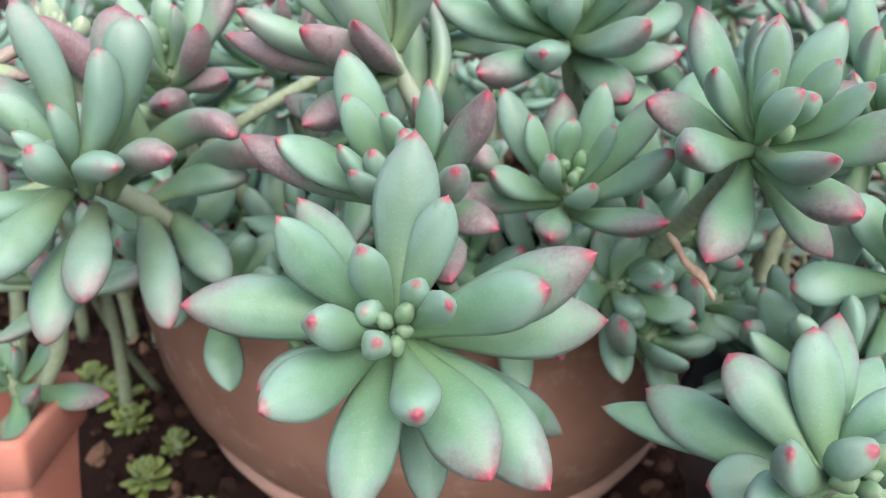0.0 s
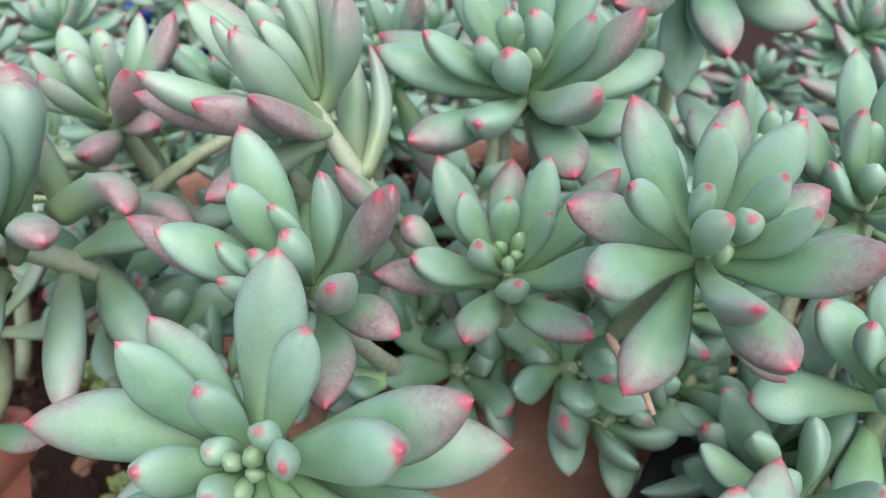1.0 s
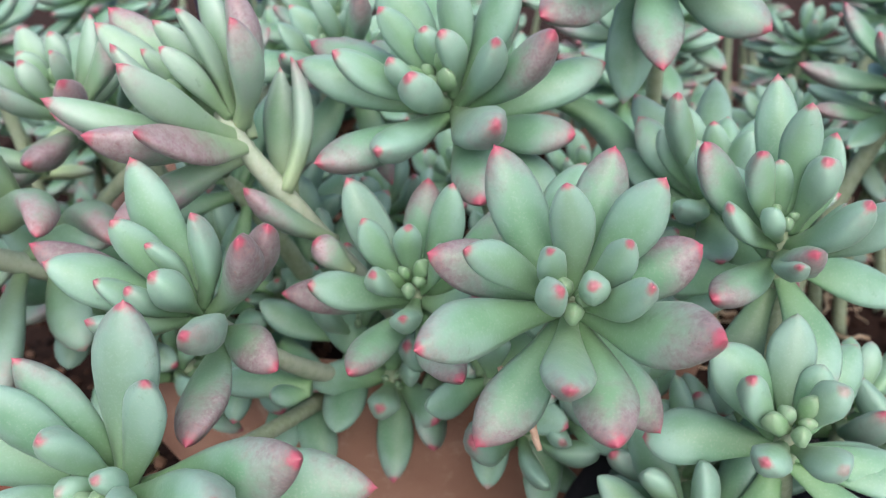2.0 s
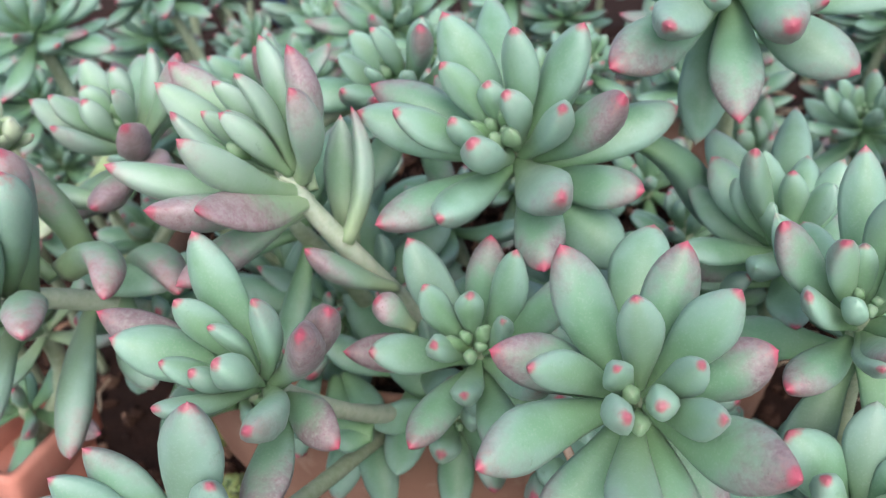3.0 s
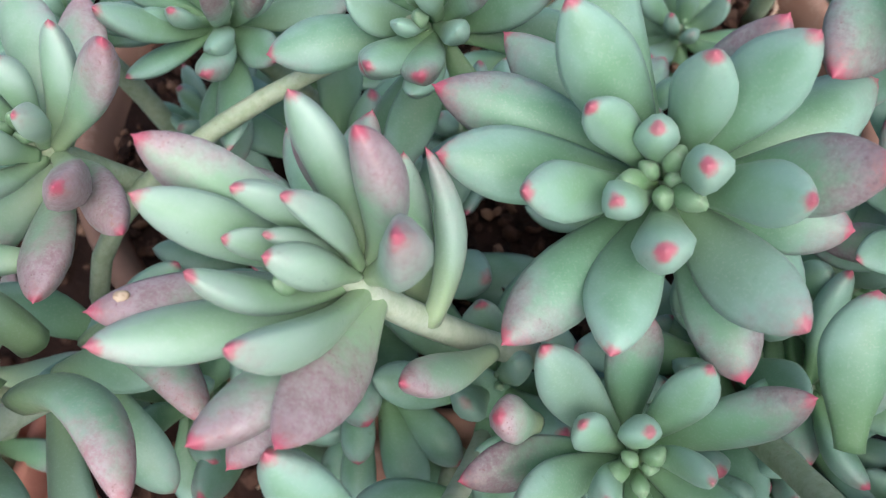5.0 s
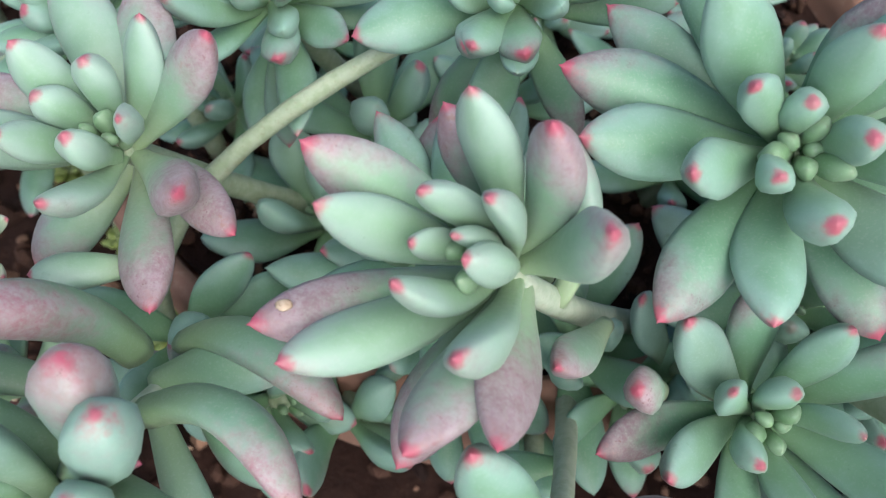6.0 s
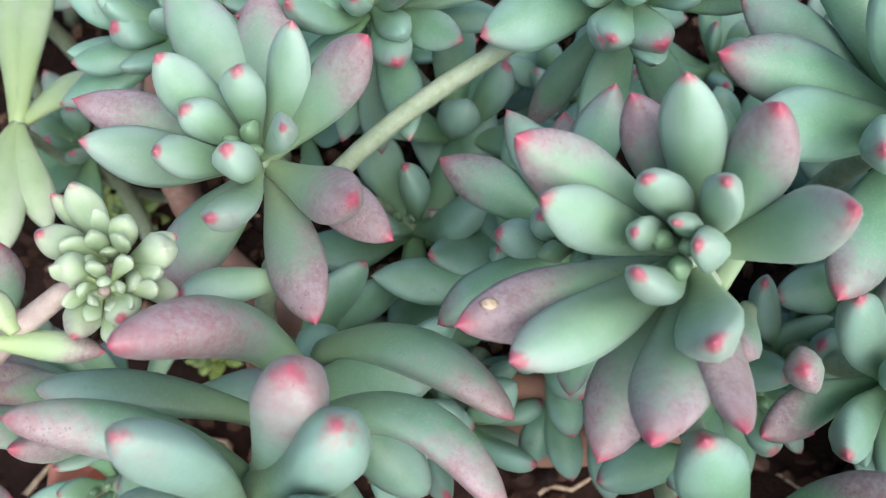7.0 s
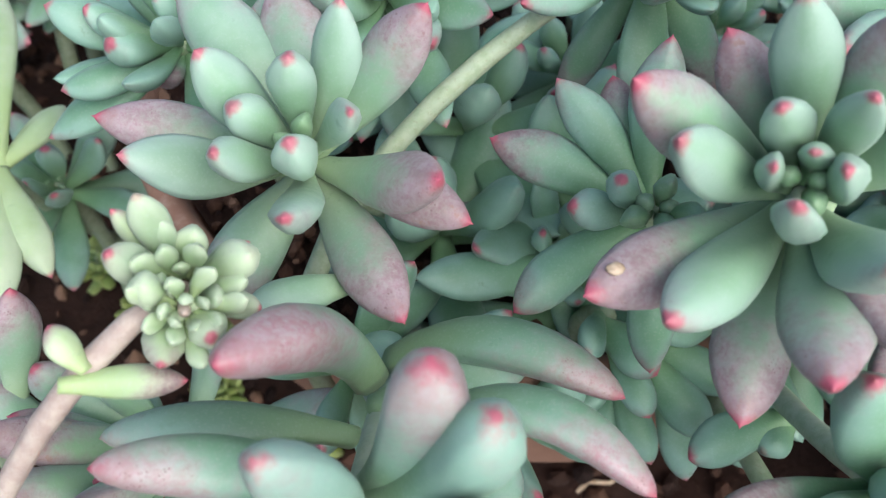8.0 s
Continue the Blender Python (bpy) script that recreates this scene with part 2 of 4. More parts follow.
def leaf_mesh(base, tip, up, width, bow, blush, peak, plump, foot, skew, young=0.0, blunt=False):
    """A thick spoon-shaped leaf from base to tip; up is the side that faces the heart; bow bends it along its length."""
    d = tip - base
    size = d.length
    d.normalize()
    up = up - d * up.dot(d)
    up = up.normalized() if up.length > 1e-4 else d.orthogonal().normalized()
    up = Matrix.Rotation(skew, 3, d) @ up
    bend = (base + tip) / 2 - up * bow * size
    sharp = 0.60 + 0.20 * min(1.0, max(0.0, size / width - 2.2)) * (1 - 0.95 * young)
    if blunt:
        sharp = 0.50
    rng = random.Random(round(base.x * 9e5) + 31 * round(tip.y * 9e5) + 77 * round(tip.z * 9e5))
    sway, p1, p2 = d.cross(up) * size * rng.uniform(-0.05, 0.05), rng.uniform(0, 6.3), rng.uniform(0, 6.3)
    verts, along, edge, under, faces = [], [], [], [], []
    for s in STEPS:
        c = bezier(base, bend, tip, s) + sway * math.sin(math.pi * s)
        t = ((bend - base) * (1 - s) + (tip - bend) * s).normalized()
        across = t.cross(up).normalized()
        over = across.cross(t).normalized()
        f = leaf_outline(s, peak, foot, sharp)
        half = width * 0.465 * f * (1 + 0.035 * math.sin(6.5 * s + p1))
        deep = width * plump * (max(f, 0.55) if s < peak else f ** 0.9)
        for k in range(SIDES):
            a = 2 * math.pi * k / SIDES
            ca, sa = math.cos(a), math.sin(a)
            h = sa * deep * (0.44 if sa > 0 else 0.64) * (0.85 + 0.15 * abs(sa))
            bump = 1 + 0.03 * math.sin(2 * a + 5 * s + p2) + 0.045 * math.cos(4 * a) + 0.03 * math.cos(3 * a + p1)
            verts.append(c + across * half * ca * bump + over * h * bump)
            along.append(s if s < 0.93 or not blunt else 0.93 + (s - 0.93) * 0.62)
            edge.append(abs(ca))
            under.append(max(0.0, -sa))
    n = len(STEPS)
    for i in range(n - 1):
        for k in range(SIDES):
            j = (k + 1) % SIDES
            faces.append((i * SIDES + k, i * SIDES + j, (i + 1) * SIDES + j, (i + 1) * SIDES + k))
    verts += [base, tip + (tip - bend).normalized() * size * 0.012]
    along += [0.0, 1.0]
    edge += [0.0, 0.0]
    under += [0.0, 0.0]
    for k in range(SIDES):
        j = (k + 1) % SIDES
        faces.append((j, k, n * SIDES))
        faces.append(((n - 1) * SIDES + k, (n - 1) * SIDES + j, n * SIDES + 1))
    mesh = bpy.data.meshes.new("leaf")
    mesh.from_pydata(verts, [], [f[::-1] for f in faces])
    mesh.attributes.new("along", "FLOAT", "POINT").data.foreach_set("value", along)
    mesh.attributes.new("blush", "FLOAT", "POINT").data.foreach_set("value", [blush] * len(verts))
    mesh.attributes.new("young", "FLOAT", "POINT").data.foreach_set("value", [young] * len(verts))
    mesh.attributes.new("edge", "FLOAT", "POINT").data.foreach_set("value", edge)
    mesh.attributes.new("under", "FLOAT", "POINT").data.foreach_set("value", under)
    return mesh


def withered(plant, a, b):
    """A shrivelled brown leaf that hangs from a plant."""
    a, b = Vector(a), Vector(b)
    points = [a.lerp(b, i / 10) + 0.0003 * Vector((math.sin(1.1 * i), 0.4 * math.cos(1.7 * i), math.cos(0.9 * i))) for i in range(11)]
    mesh_part("withered_leaf", tube_mesh("withered_leaf", points, [0.0004 + 0.0007 * math.sin(0.3 + 0.27 * i) for i in range(11)], 8, 0.5), DRY, plant.thing, "shrivelled brown dry leaf")


def scab(plant, place):
    """A dry corky scar on a leaf."""
    bm = bmesh.new()
    bmesh.ops.create_icosphere(bm, subdivisions=2, radius=0.0010)
    for v in bm.verts:
        v.co = Vector((v.co.x * 1.1, v.co.y * 0.9, v.co.z * 0.35)) * (1 + 0.35 * noise.noise(v.co * 2500)) + Vector(place)
    part("scab", bm, WOODY_STEM, plant.thing, "pale brown corky scab on a leaf")


class Plant:
    """A rosette on a stem: heart is where its leaves spring from, axis the way that it faces, root where it leaves the soil."""

    def __init__(self, name, heart, axis, root, label, material=LEAF, stem=STEM, thick=2.6, via=None, group="succulent rosettes"):
        self.heart, self.axis, self.root = Vector(heart), Vector(axis).normalized(), Vector(root)
        self.material = material
        self.thing = new(name)
        self.thing.location = self.root
        bpy.context.view_layer.update()
        tagged(self.thing, label, "succulent", group)
        side = Vector((1, 0, 0)) if abs(self.axis.x) < 0.8 else Vector((0, 1, 0))
        self.e1 = (side - self.axis * side.dot(self.axis)).normalized()
        self.e2 = self.axis.cross(self.e1)
        top = self.heart + self.axis * 0.002
        if isinstance(via, list):
            one, two = Vector(via[0]), Vector(via[1])
            points = [bezier(self.root, one, two, i / 12) * (1 - i / 12) + bezier(one, two, top, i / 12) * (i / 12) for i in range(13)]
        else:
            bend = Vector(via) if via else self.heart - self.axis * (self.heart - self.root).length * 0.55
            points = [bezier(self.root, bend, top, i / 12) for i in range(13)]
        radii = [thick / 1000 * (1.15 - 0.3 * i / 12) * (0.35 if i == 12 else 1.0) for i in range(13)]
        mesh_part("stem", tube_mesh("stem", points, radii, 10, 0.12), stem, self.thing)

    def leaf(self, az, el, length, width, bow=0.10, blush=0.3, drop=0.0, peak=0.67, plump=0.64, foot=0.34, skew=0.0, label=""):
        """One leaf: azimuth and elevation in degrees about the axis, length and width in mm, drop: mm below the heart."""
        a, e = radians(az), radians(el)
        out = math.cos(a) * self.e1 + math.sin(a) * self.e2
        d = math.cos(e) * out + math.sin(e) * self.axis
        base = self.heart - self.axis * drop / 1000 + out * 0.0012
        up = self.axis if el < 65 else -out
        if length < 2.9 * width and drop < 3:
            peak, foot, plump = peak + 0.05, foot * 0.9, plump * 1.18
        mesh = leaf_mesh(base, base + d * length / 1000, up, width / 1000, bow, blush, peak, plump, foot, radians(skew), min(1.0, max(0.0, (el - 35) / 45)))
        return mesh_part("leaf", mesh, self.material, self.thing, label)

    def stalk(self, base, heading, rise, length, up, width, bow, blush, peak=0.66, plump=0.68, foot=0.44):
        """A leaf lower on the stem: from base it points along a compass heading and rises by so many degrees; up is the way that its upper face looks."""
        a, e = radians(heading), radians(rise)
        base = Vector(base)
        tip = base + Vector((math.cos(e) * math.cos(a), math.cos(e) * math.sin(a), math.sin(e))) * length / 1000
        mesh = leaf_mesh(base, tip, Vector(up), width / 1000, bow, blush, peak, plump, foot, 0.0, 0.0, self.material is FLESHY_LEAF)
        return mesh_part("leaf", mesh, self.material, self.thing)

    def buds(self, count, size, blush=0.0, turn=0.0, lift=3.4):
        """The tight young leaves at the heart."""
        for i in range(count):
            bud = self.leaf(turn + 137.5 * i, 88 - 5.5 * i, size * (0.62 + 0.17 * i), size * (0.42 + 0.04 * i), 0.10, blush, -lift, 0.55, 0.85, 0.6)
            if self.material in (LEAF, ROSY_LEAF):
                bud.data.materials[0] = YOUNG_LEAF
        return self

    def rosette(self, count, length, width, seed, low=8, high=78, blush=0.3, spread=0.2, bow=0.12, drop=7.0, turn=0.0):
        """Leaves in a spiral, from the outermost to the heart."""
        rng = random.Random(seed)
        for i in range(count):
            k = i / max(count - 1, 1)
            self.leaf(turn + 137.5 * i + rng.uniform(-9, 9), low + (high - low) * k ** 1.1 + rng.uniform(-6, 6), length * (1 - 0.52 * k) * rng.uniform(0.9, 1.1),
                      width * (1 - 0.38 * k) * rng.uniform(0.9, 1.1), bow + rng.uniform(-0.04, 0.05), min(1, max(0, blush + rng.uniform(-spread, spread) - 0.2 * k)), drop * (1 - k),
                      rng.uniform(0.56, 0.68), rng.uniform(0.45, 0.58), 0.4, rng.uniform(-10, 10))
        return self

    def skirt(self, count, seed, start=9.0, gap=1.6, length=30, width=9.5, low=-35, high=8, blush=0.35):
        """Older leaves lower on the stem."""
        rng = random.Random(seed)
        for i in range(count):
            self.leaf(rng.uniform(0, 360) if i % 3 else 137.5 * i, rng.uniform(low, high), length * rng.uniform(0.75, 1.1), width * rng.uniform(0.8, 1.1), rng.uniform(-0.14, 0.12),
                      rng.uniform(0.1, 2 * blush), start + gap * i, rng.uniform(0.55, 0.7), rng.uniform(0.42, 0.55), 0.4, rng.uniform(-18, 18))
        return self


# ---- the large forms ----
def lathe(name, profile, centre, material, parent=None, label="", sides=96):
    """A turned form: rows of radius and height."""
    verts, faces = [], []
    for r, z in profile:
        for k in range(sides):
            a = 2 * math.pi * k / sides
            wob = 1 + 0.006 * math.sin(3 * a + 40 * z) + 0.003 * math.sin(11 * a)
            verts.append((r * wob * math.cos(a), r * wob * math.sin(a), z - centre[2]))
    for i in range(len(profile) - 1):
        for k in range(sides):
            j = (k + 1) % sides
            faces.append((i * sides + k, i * sides + j, (i + 1) * sides + j, (i + 1) * sides + k))
    faces.append(tuple(range(sides))[::-1])
    mesh = bpy.data.meshes.new(name)
    mesh.from_pydata(verts, [], faces)
    ob = mesh_part(name, mesh, material, parent, label)
    ob.location = centre
    return ob


GROUND = 0.105
bm = bmesh.new()
bmesh.ops.create_grid(bm, x_segments=130, y_segments=130, size=0.65)
for v in bm.verts:
    v.co += Vector((0, 0.3, GROUND))
    edge = max(abs(v.co.x), abs(v.co.y - 0.3))
    v.co.z += (0.010 * noise.fractal(v.co * 22, 1.0, 2.0, 4) if edge < 0.60 else 0.0)
rim = [e for e in bm.edges if e.is_boundary]
far = bmesh.ops.extrude_edge_only(bm, edges=rim)["geom"]
for v in far:
    if isinstance(v, bmesh.types.BMVert):
        v.co.x, v.co.y, v.co.z = v.co.x * 60, (v.co.y - 0.3) * 60 + 0.3, GROUND - 0.004
tagged(part("ground", bm, EARTH), "dark crumbly garden soil round the bowl", "ground", kind="structure")

POT = (0.000, 0.3165, GROUND)
bowl = lathe("planter_bowl", [(0.0541, 0.1052), (0.0665, 0.1054), (0.0714, 0.112), (0.0752, 0.1175), (0.0778, 0.1183), (0.0886, 0.130), (0.1006, 0.146), (0.1076, 0.164), (0.1112, 0.186), (0.1120, 0.206), (0.1124, 0.2145),
                              (0.1116, 0.2170), (0.1089, 0.2180), (0.1065, 0.2165), (0.1047, 0.209), (0.1027, 0.195), (0.0541, 0.194)], POT, CLAY)
lathe("foot_ring", [(0.0562, 0.1050), (0.0719, 0.1053), (0.0795, 0.1120), (0.0865, 0.1210), (0.0917, 0.1285), (0.0911, 0.1308), (0.0854, 0.1312)], POT, PALE_CLAY, bowl, "paler pinkish clay foot of the bowl")
tagged(bowl, "rounded terracotta bowl planter full of succulents", "planter")


def crumbs(name, count, spread, size, seed, material):
    """Loose grains as one mesh; spread gives a place on the soil."""
    rng = random.Random(seed)
    shape = bmesh.new()
    bmesh.ops.create_icosphere(shape, subdivisions=1, radius=1.0)
    co = [v.co.copy() for v in shape.verts]
    tri = [[v.index for v in f.verts] for f in shape.faces]
    shape.free()
    verts, faces = [], []
    for _ in range(count):
        c, r, o = Vector(spread(rng)), size * rng.uniform(0.35, 1.3), len(verts)
        turn = Euler([rng.uniform(0, 6.3) for _ in range(3)]).to_matrix()
        sx, sy, sz = rng.uniform(0.6, 1.5), rng.uniform(0.6, 1.2), rng.uniform(0.4, 0.9)
        for p in co:
            k = rng.uniform(0.75, 1.15)
            verts.append(c + turn @ Vector((p.x * sx, p.y * sy, p.z * sz)) * r * k)
        faces += [[o + i for i in f] for f in tri]
    mesh = bpy.data.meshes.new(name)
    mesh.from_pydata(verts, [], faces)
    return mesh_part(name, mesh, material, smooth=False)


def in_bowl(rng):
    a, r = rng.uniform(0, 2 * math.pi), 0.1025 * math.sqrt(rng.random())
    return POT[0] + r * math.cos(a), POT[1] + r * math.sin(a), 0.2065 + 0.004 * rng.random()


def on_ground(rng):
    while True:
        x, y = rng.uniform(-0.42, 0.36), rng.uniform(0.02, 0.62)
        if math.hypot(x - POT[0], y - POT[1]) > 0.075:
            p = Vector((x, y, GROUND))
            return x, y, GROUND + 0.010 * noise.fractal(p * 22, 1.0, 2.0, 4) + 0.001


bm = bmesh.new()
bmesh.ops.create_circle(bm, cap_ends=True, radius=0.1035, segments=64)
bmesh.ops.subdivide_edges(bm, edges=bm.edges[:], cuts=1)
for v in bm.verts:
    v.co += Vector((POT[0], POT[1], 0.2055))
tagged(part("potting_soil", bm, EARTH), "dark brown potting soil filling the bowl", "soil", kind="stuff")
tagged(crumbs("soil_crumbs", 2600, in_bowl, 0.0022, 3, CRUMB), "loose brown soil crumbs and grit in the bowl", "soil", kind="stuff")
tagged(crumbs("ground_crumbs", 5200, on_ground, 0.0042, 4, CRUMB), "loose dark clods and pebbles on the ground", "soil", kind="stuff")


def trough(name, x0, y0, x1, y1, z0, z1, flare, material, label):
    """A rectangular clay trough with rounded corners, a lip and fluted walls."""
    rows = [(0.0, z0), (0.2, z0 + (z1 - z0) * 0.3), (0.45, z0 + (z1 - z0) * 0.6), (0.72, z1 - 0.016), (0.74, z1 - 0.0155), (1.1, z1 - 0.014), (1.15, z1 - 0.002), (1.0, z1), (0.55, z1 - 0.001), (0.45, z1 - 0.012), (0.2, z1 - 0.022)]
    cx, cy, hx, hy, count = (x0 + x1) / 2, (y0 + y1) / 2, abs(x1 - x0) / 2, abs(y1 - y0) / 2, 96

    def ring(name, rows, parent=None, note=""):
        verts, faces = [], []
        for grow, z in rows:
            for k in range(count):
                a = 2 * math.pi * (k + 0.5) / count
                c, s, e, g = math.cos(a), math.sin(a), 0.16, flare * (grow - 1)
                verts.append(((hx + g) * math.copysign(abs(c) ** e, c), (hy + g) * math.copysign(abs(s) ** e, s), z - z0))
        for i in range(len(rows) - 1):
            for k in range(count):
                j = (k + 1) % count
                faces.append((i * count + k, i * count + j, (i + 1) * count + j, (i + 1) * count + k))
        faces += [tuple(range(count))[::-1], tuple((len(rows) - 1) * count + k for k in range(count))]
        mesh = bpy.data.meshes.new(name)
        mesh.from_pydata(verts, [], faces)
        piece = mesh_part(name, mesh, material, parent, note)
        piece.location = (cx, cy, z0)
        return piece

    ob = ring(name, rows[:4] + [(0.6, z1 - 0.014)])
    ring("rim", rows[4:], ob, "rounded clay lip of the trough")
    return tagged(ob, label, "planter")


trough("clay_trough", -0.133, 0.184, -0.1035, 0.222, GROUND - 0.004, 0.188, 0.006, RED_CLAY, "narrow reddish terracotta trough standing in the soil")


def litter(name, count, spread, seed, material):
    """Dry twigs and straw lying about, as one mesh."""
    rng = random.Random(seed)
    verts, faces = [], []
    for _ in range(count):
        p, a, length, r = Vector(spread(rng)), rng.uniform(0, 6.3), rng.uniform(0.008, 0.034), rng.uniform(0.0005, 0.0015)
        way = Vector((math.cos(a), math.sin(a), rng.uniform(-0.1, 0.35)))
        side, o = Vector((-way.y, way.x, 0)).normalized(), len(verts)
        for i in range(5):
            c = p + way * length * (i / 4 - 0.5) + side * 0.002 * math.sin(2 * i + a) + Vector((0, 0, 0.002))
            for k in range(5):
                t = 2 * math.pi * k / 5
                verts.append(c + r * (1 - 0.1 * i) * (math.cos(t) * side + math.sin(t) * Vector((0, 0, 1))))
        for i in range(4):
            for k in range(5):
                faces.append((o + i * 5 + k, o + i * 5 + (k + 1) % 5, o + i * 5 + 5 + (k + 1) % 5, o + i * 5 + 5 + k))
    mesh = bpy.data.meshes.new(name)
    mesh.from_pydata(verts, [], faces)
    return tagged(mesh_part(name, mesh, material), "dry straw-coloured twigs and withered leaves on the soil", "litter", kind="stuff")


litter("dry_litter", 8, in_bowl, 8, DRY)
litter("ground_litter", 128, on_ground, 9, WOODY_STEM)
litter("straw_litter", 700, lambda rng: (rng.uniform(0.0, 0.42), rng.uniform(0.36, 0.85), GROUND + 0.004 + 0.006 * rng.random()), 10, WOODY_STEM)


# ---- the plants ----
front = Plant("succulent_rosette", (-0.0033, 0.1277, 0.2448), (0.0301, -0.8817, 0.4709), (0.0040, 0.2120, 0.2060), "blue-green succulent rosette with red-tipped leaves hanging over the bowl rim", via=(-0.004, 0.162, 0.222), thick=1.9)
front.leaf(83.9, 21.0, 33.5, 11.4, 0.04, 0.3, 3)
front.leaf(67.7, 30.0, 25.0, 8.2, 0.1, 0.15, 2)
front.leaf(112.3, 53.8, 19.7, 7.0, 0.12, 0.1, 1)
front.leaf(136.4, 28.6, 28.0, 8.8, 0.1, 0.18, 3)
front.leaf(126.2, 27.0, 28.8, 9.0, 0.08, 0.38, 7)
front.leaf(172.8, 10.9, 35.3, 12.0, 0.12, 0.45, 5)
front.leaf(175.9, 58.0, 20.6, 7.68, 0.12, 0.12, 1)
front.leaf(-147.8, 38.8, 28.5, 11.04, 0.1, 0.2, 4)
front.leaf(-73.6, 58.4, 23.4, 8.16, 0.14, 0.12, 1)
front.leaf(20.4, 22.9, 36.3, 12, 0.1, 0.5, 5)
front.leaf(13.5, 39.2, 29.7, 10.56, 0.12, 0.25, 2)
front.leaf(4.0, -9.0, 38.3, 12.8, 0.05, 0.42, 8)
front.leaf(-29.9, -43.6, 55.3, 9.6, -0.05, 0.35, 12)
front.leaf(-56.9, 28.3, 29.7, 12.6, 0.08, 0.45, 3)
front.leaf(-45.6, 17.7, 35.8, 13.6, 0.08, 0.4, 6)
front.leaf(-104.1, 22.3, 30.8, 12.0, 0.05, 0.35, 4)
front.leaf(-158.2, 6.9, 24.9, 11, 0.05, 0.35, 9)
front.leaf(-79.2, 3.1, 29.4, 10, 0.05, 0.3, 10)
front.leaf(18.2, 68.1, 20.8, 6.24, 0.12, 0.1, 0)
front.leaf(62.0, 65.2, 15.0, 5.28, 0.12, 0.08, 0)
front.leaf(-132.5, 83.0, 15.8, 5.76, 0.12, 0.08, 0)
front.leaf(149.2, 65.7, 10.1, 5.28, 0.12, 0.05, 0)
front.buds(4, 6.6, 0.0, 0, 4.0)

second = Plant("succulent_rosette", (-0.0037, 0.1601, 0.2613), (-0.2210, -0.5525, 0.8037), (0.0120, 0.2220, 0.2060), "green succulent rosette with purple-pink outer leaves", stem=PALE_STEM, thick=2.1)
second.leaf(109.3, 47.5, 30.9, 10.49, 0.06, 0.22, 4)
second.leaf(167.3, 36.2, 34.8, 9.96, 0.06, 0.8, 6)
second.leaf(179.1, 50.0, 27.5, 9.96, 0.1, 0.12, 3)
second.leaf(127.9, 69.4, 22.8, 7.66, 0.1, 0.12, 2)
second.leaf(38.8, 59.8, 23.8, 7.22, 0.1, 0.22, 2)
second.leaf(7.4, 48.1, 30.4, 9.44, 0.16, 0.7, 4)
second.leaf(26.4, 38.3, 27.1, 9.44, 0.12, 0.85, 6)
second.leaf(-41.6, 48.6, 27.9, 8.91, 0.14, 0.35, 4)
second.leaf(-28.8, 13.8, 20.3, 8.39, -0.2, 0.75, 10)
second.leaf(-68.0, 27.6, 31.1, 9.96, -0.05, 0.6, 11)
second.leaf(-154.8, 71.1, 19.2, 5.87, 0.1, 0.12, 1)
second.leaf(-106.8, 63.0, 23.5, 6.31, 0.1, 0.12, 2)
second.leaf(-26.0, 75.2, 18.3, 6.77, 0.12, 0.1, 0)
second.leaf(72.7, 80.9, 17.0, 5.41, 0.1, 0.1, 0)
second.leaf(-107.3, 80.0, 15.5, 5.41, 0.1, 0.1, 0)
second.buds(4, 5.4)

dark = Plant("succulent_rosette", (0.0328, 0.1842, 0.2542), (0.0201, -0.6221, 0.7827), (0.0300, 0.2220, 0.2060), "dark green succulent rosette deep between the others")
dark.leaf(129.4, 36.1, 28.0, 9.66, 0.05, 0.25, 4)
dark.leaf(-164.1, 41.0, 23.6, 8.74, 0.1, 0.2, 3)
dark.leaf(66.4, 48.4, 25.8, 8.28, 0.08, 0.15, 3)
dark.leaf(138.7, 54.9, 19.8, 6.44, 0.1, 0.1, 1)
dark.leaf(92.2, 67.9, 16.3, 5.98, 0.1, 0.08, 0)
dark.leaf(15.6, 72.5, 21.2, 5.52, 0.12, 0.08, 1)
dark.leaf(-30.6, 59.2, 34.6, 9.2, 0.12, 0.3, 4)
dark.leaf(33.2, 44.0, 32.7, 9.2, 0.05, 0.5, 5)
dark.leaf(-79.3, 60.6, 21.8, 6.9, 0.15, 0.1, 2)
dark.leaf(-107.7, 42.1, 29.5, 8.74, 0, 0.5, 7)
dark.leaf(-57.1, 47.0, 38.4, 8.74, 0, 0.5, 8)
dark.leaf(-171.4, 18.9, 27.3, 8.74, 0.08, 0.75, 6)
dark.leaf(-151.9, 72.9, 16.7, 5.98, 0.12, 0.1, 1)
dark.leaf(89.9, 29.5, 25.5, 9.2, 0.05, 0.55, 7)
dark.buds(5, 6.0)

speckled = Plant("succulent_rosette", (0.0655, 0.1554, 0.2716), (0.0800, -0.7803, 0.6202), (0.0500, 0.2260, 0.2060), "broad-leaved green succulent rosette with pink scarred leaf tips")
speckled.leaf(122.4, 27.1, 28.0, 9.89, 0.06, 0.42, 4)
speckled.leaf(79.1, 17.6, 25.8, 9.46, 0.05, 0.5, 5)
speckled.leaf(100.1, 51.1, 22.4, 7.31, 0.08, 0.15, 2)
speckled.leaf(56.9, 39.6, 26.1, 8.6, 0.08, 0.2, 4)
speckled.leaf(167.5, 53.2, 25.8, 6.8, 0.1, 0.2, 3)
speckled.leaf(167.1, 22.0, 24.4, 9.46, 0.06, 0.6, 6)
speckled.leaf(28.4, 22.4, 22.4, 9.46, 0.06, 0.6, 6)
speckled.leaf(-16.9, 54.0, 32.1, 10.32, 0.1, 0.55, 5)
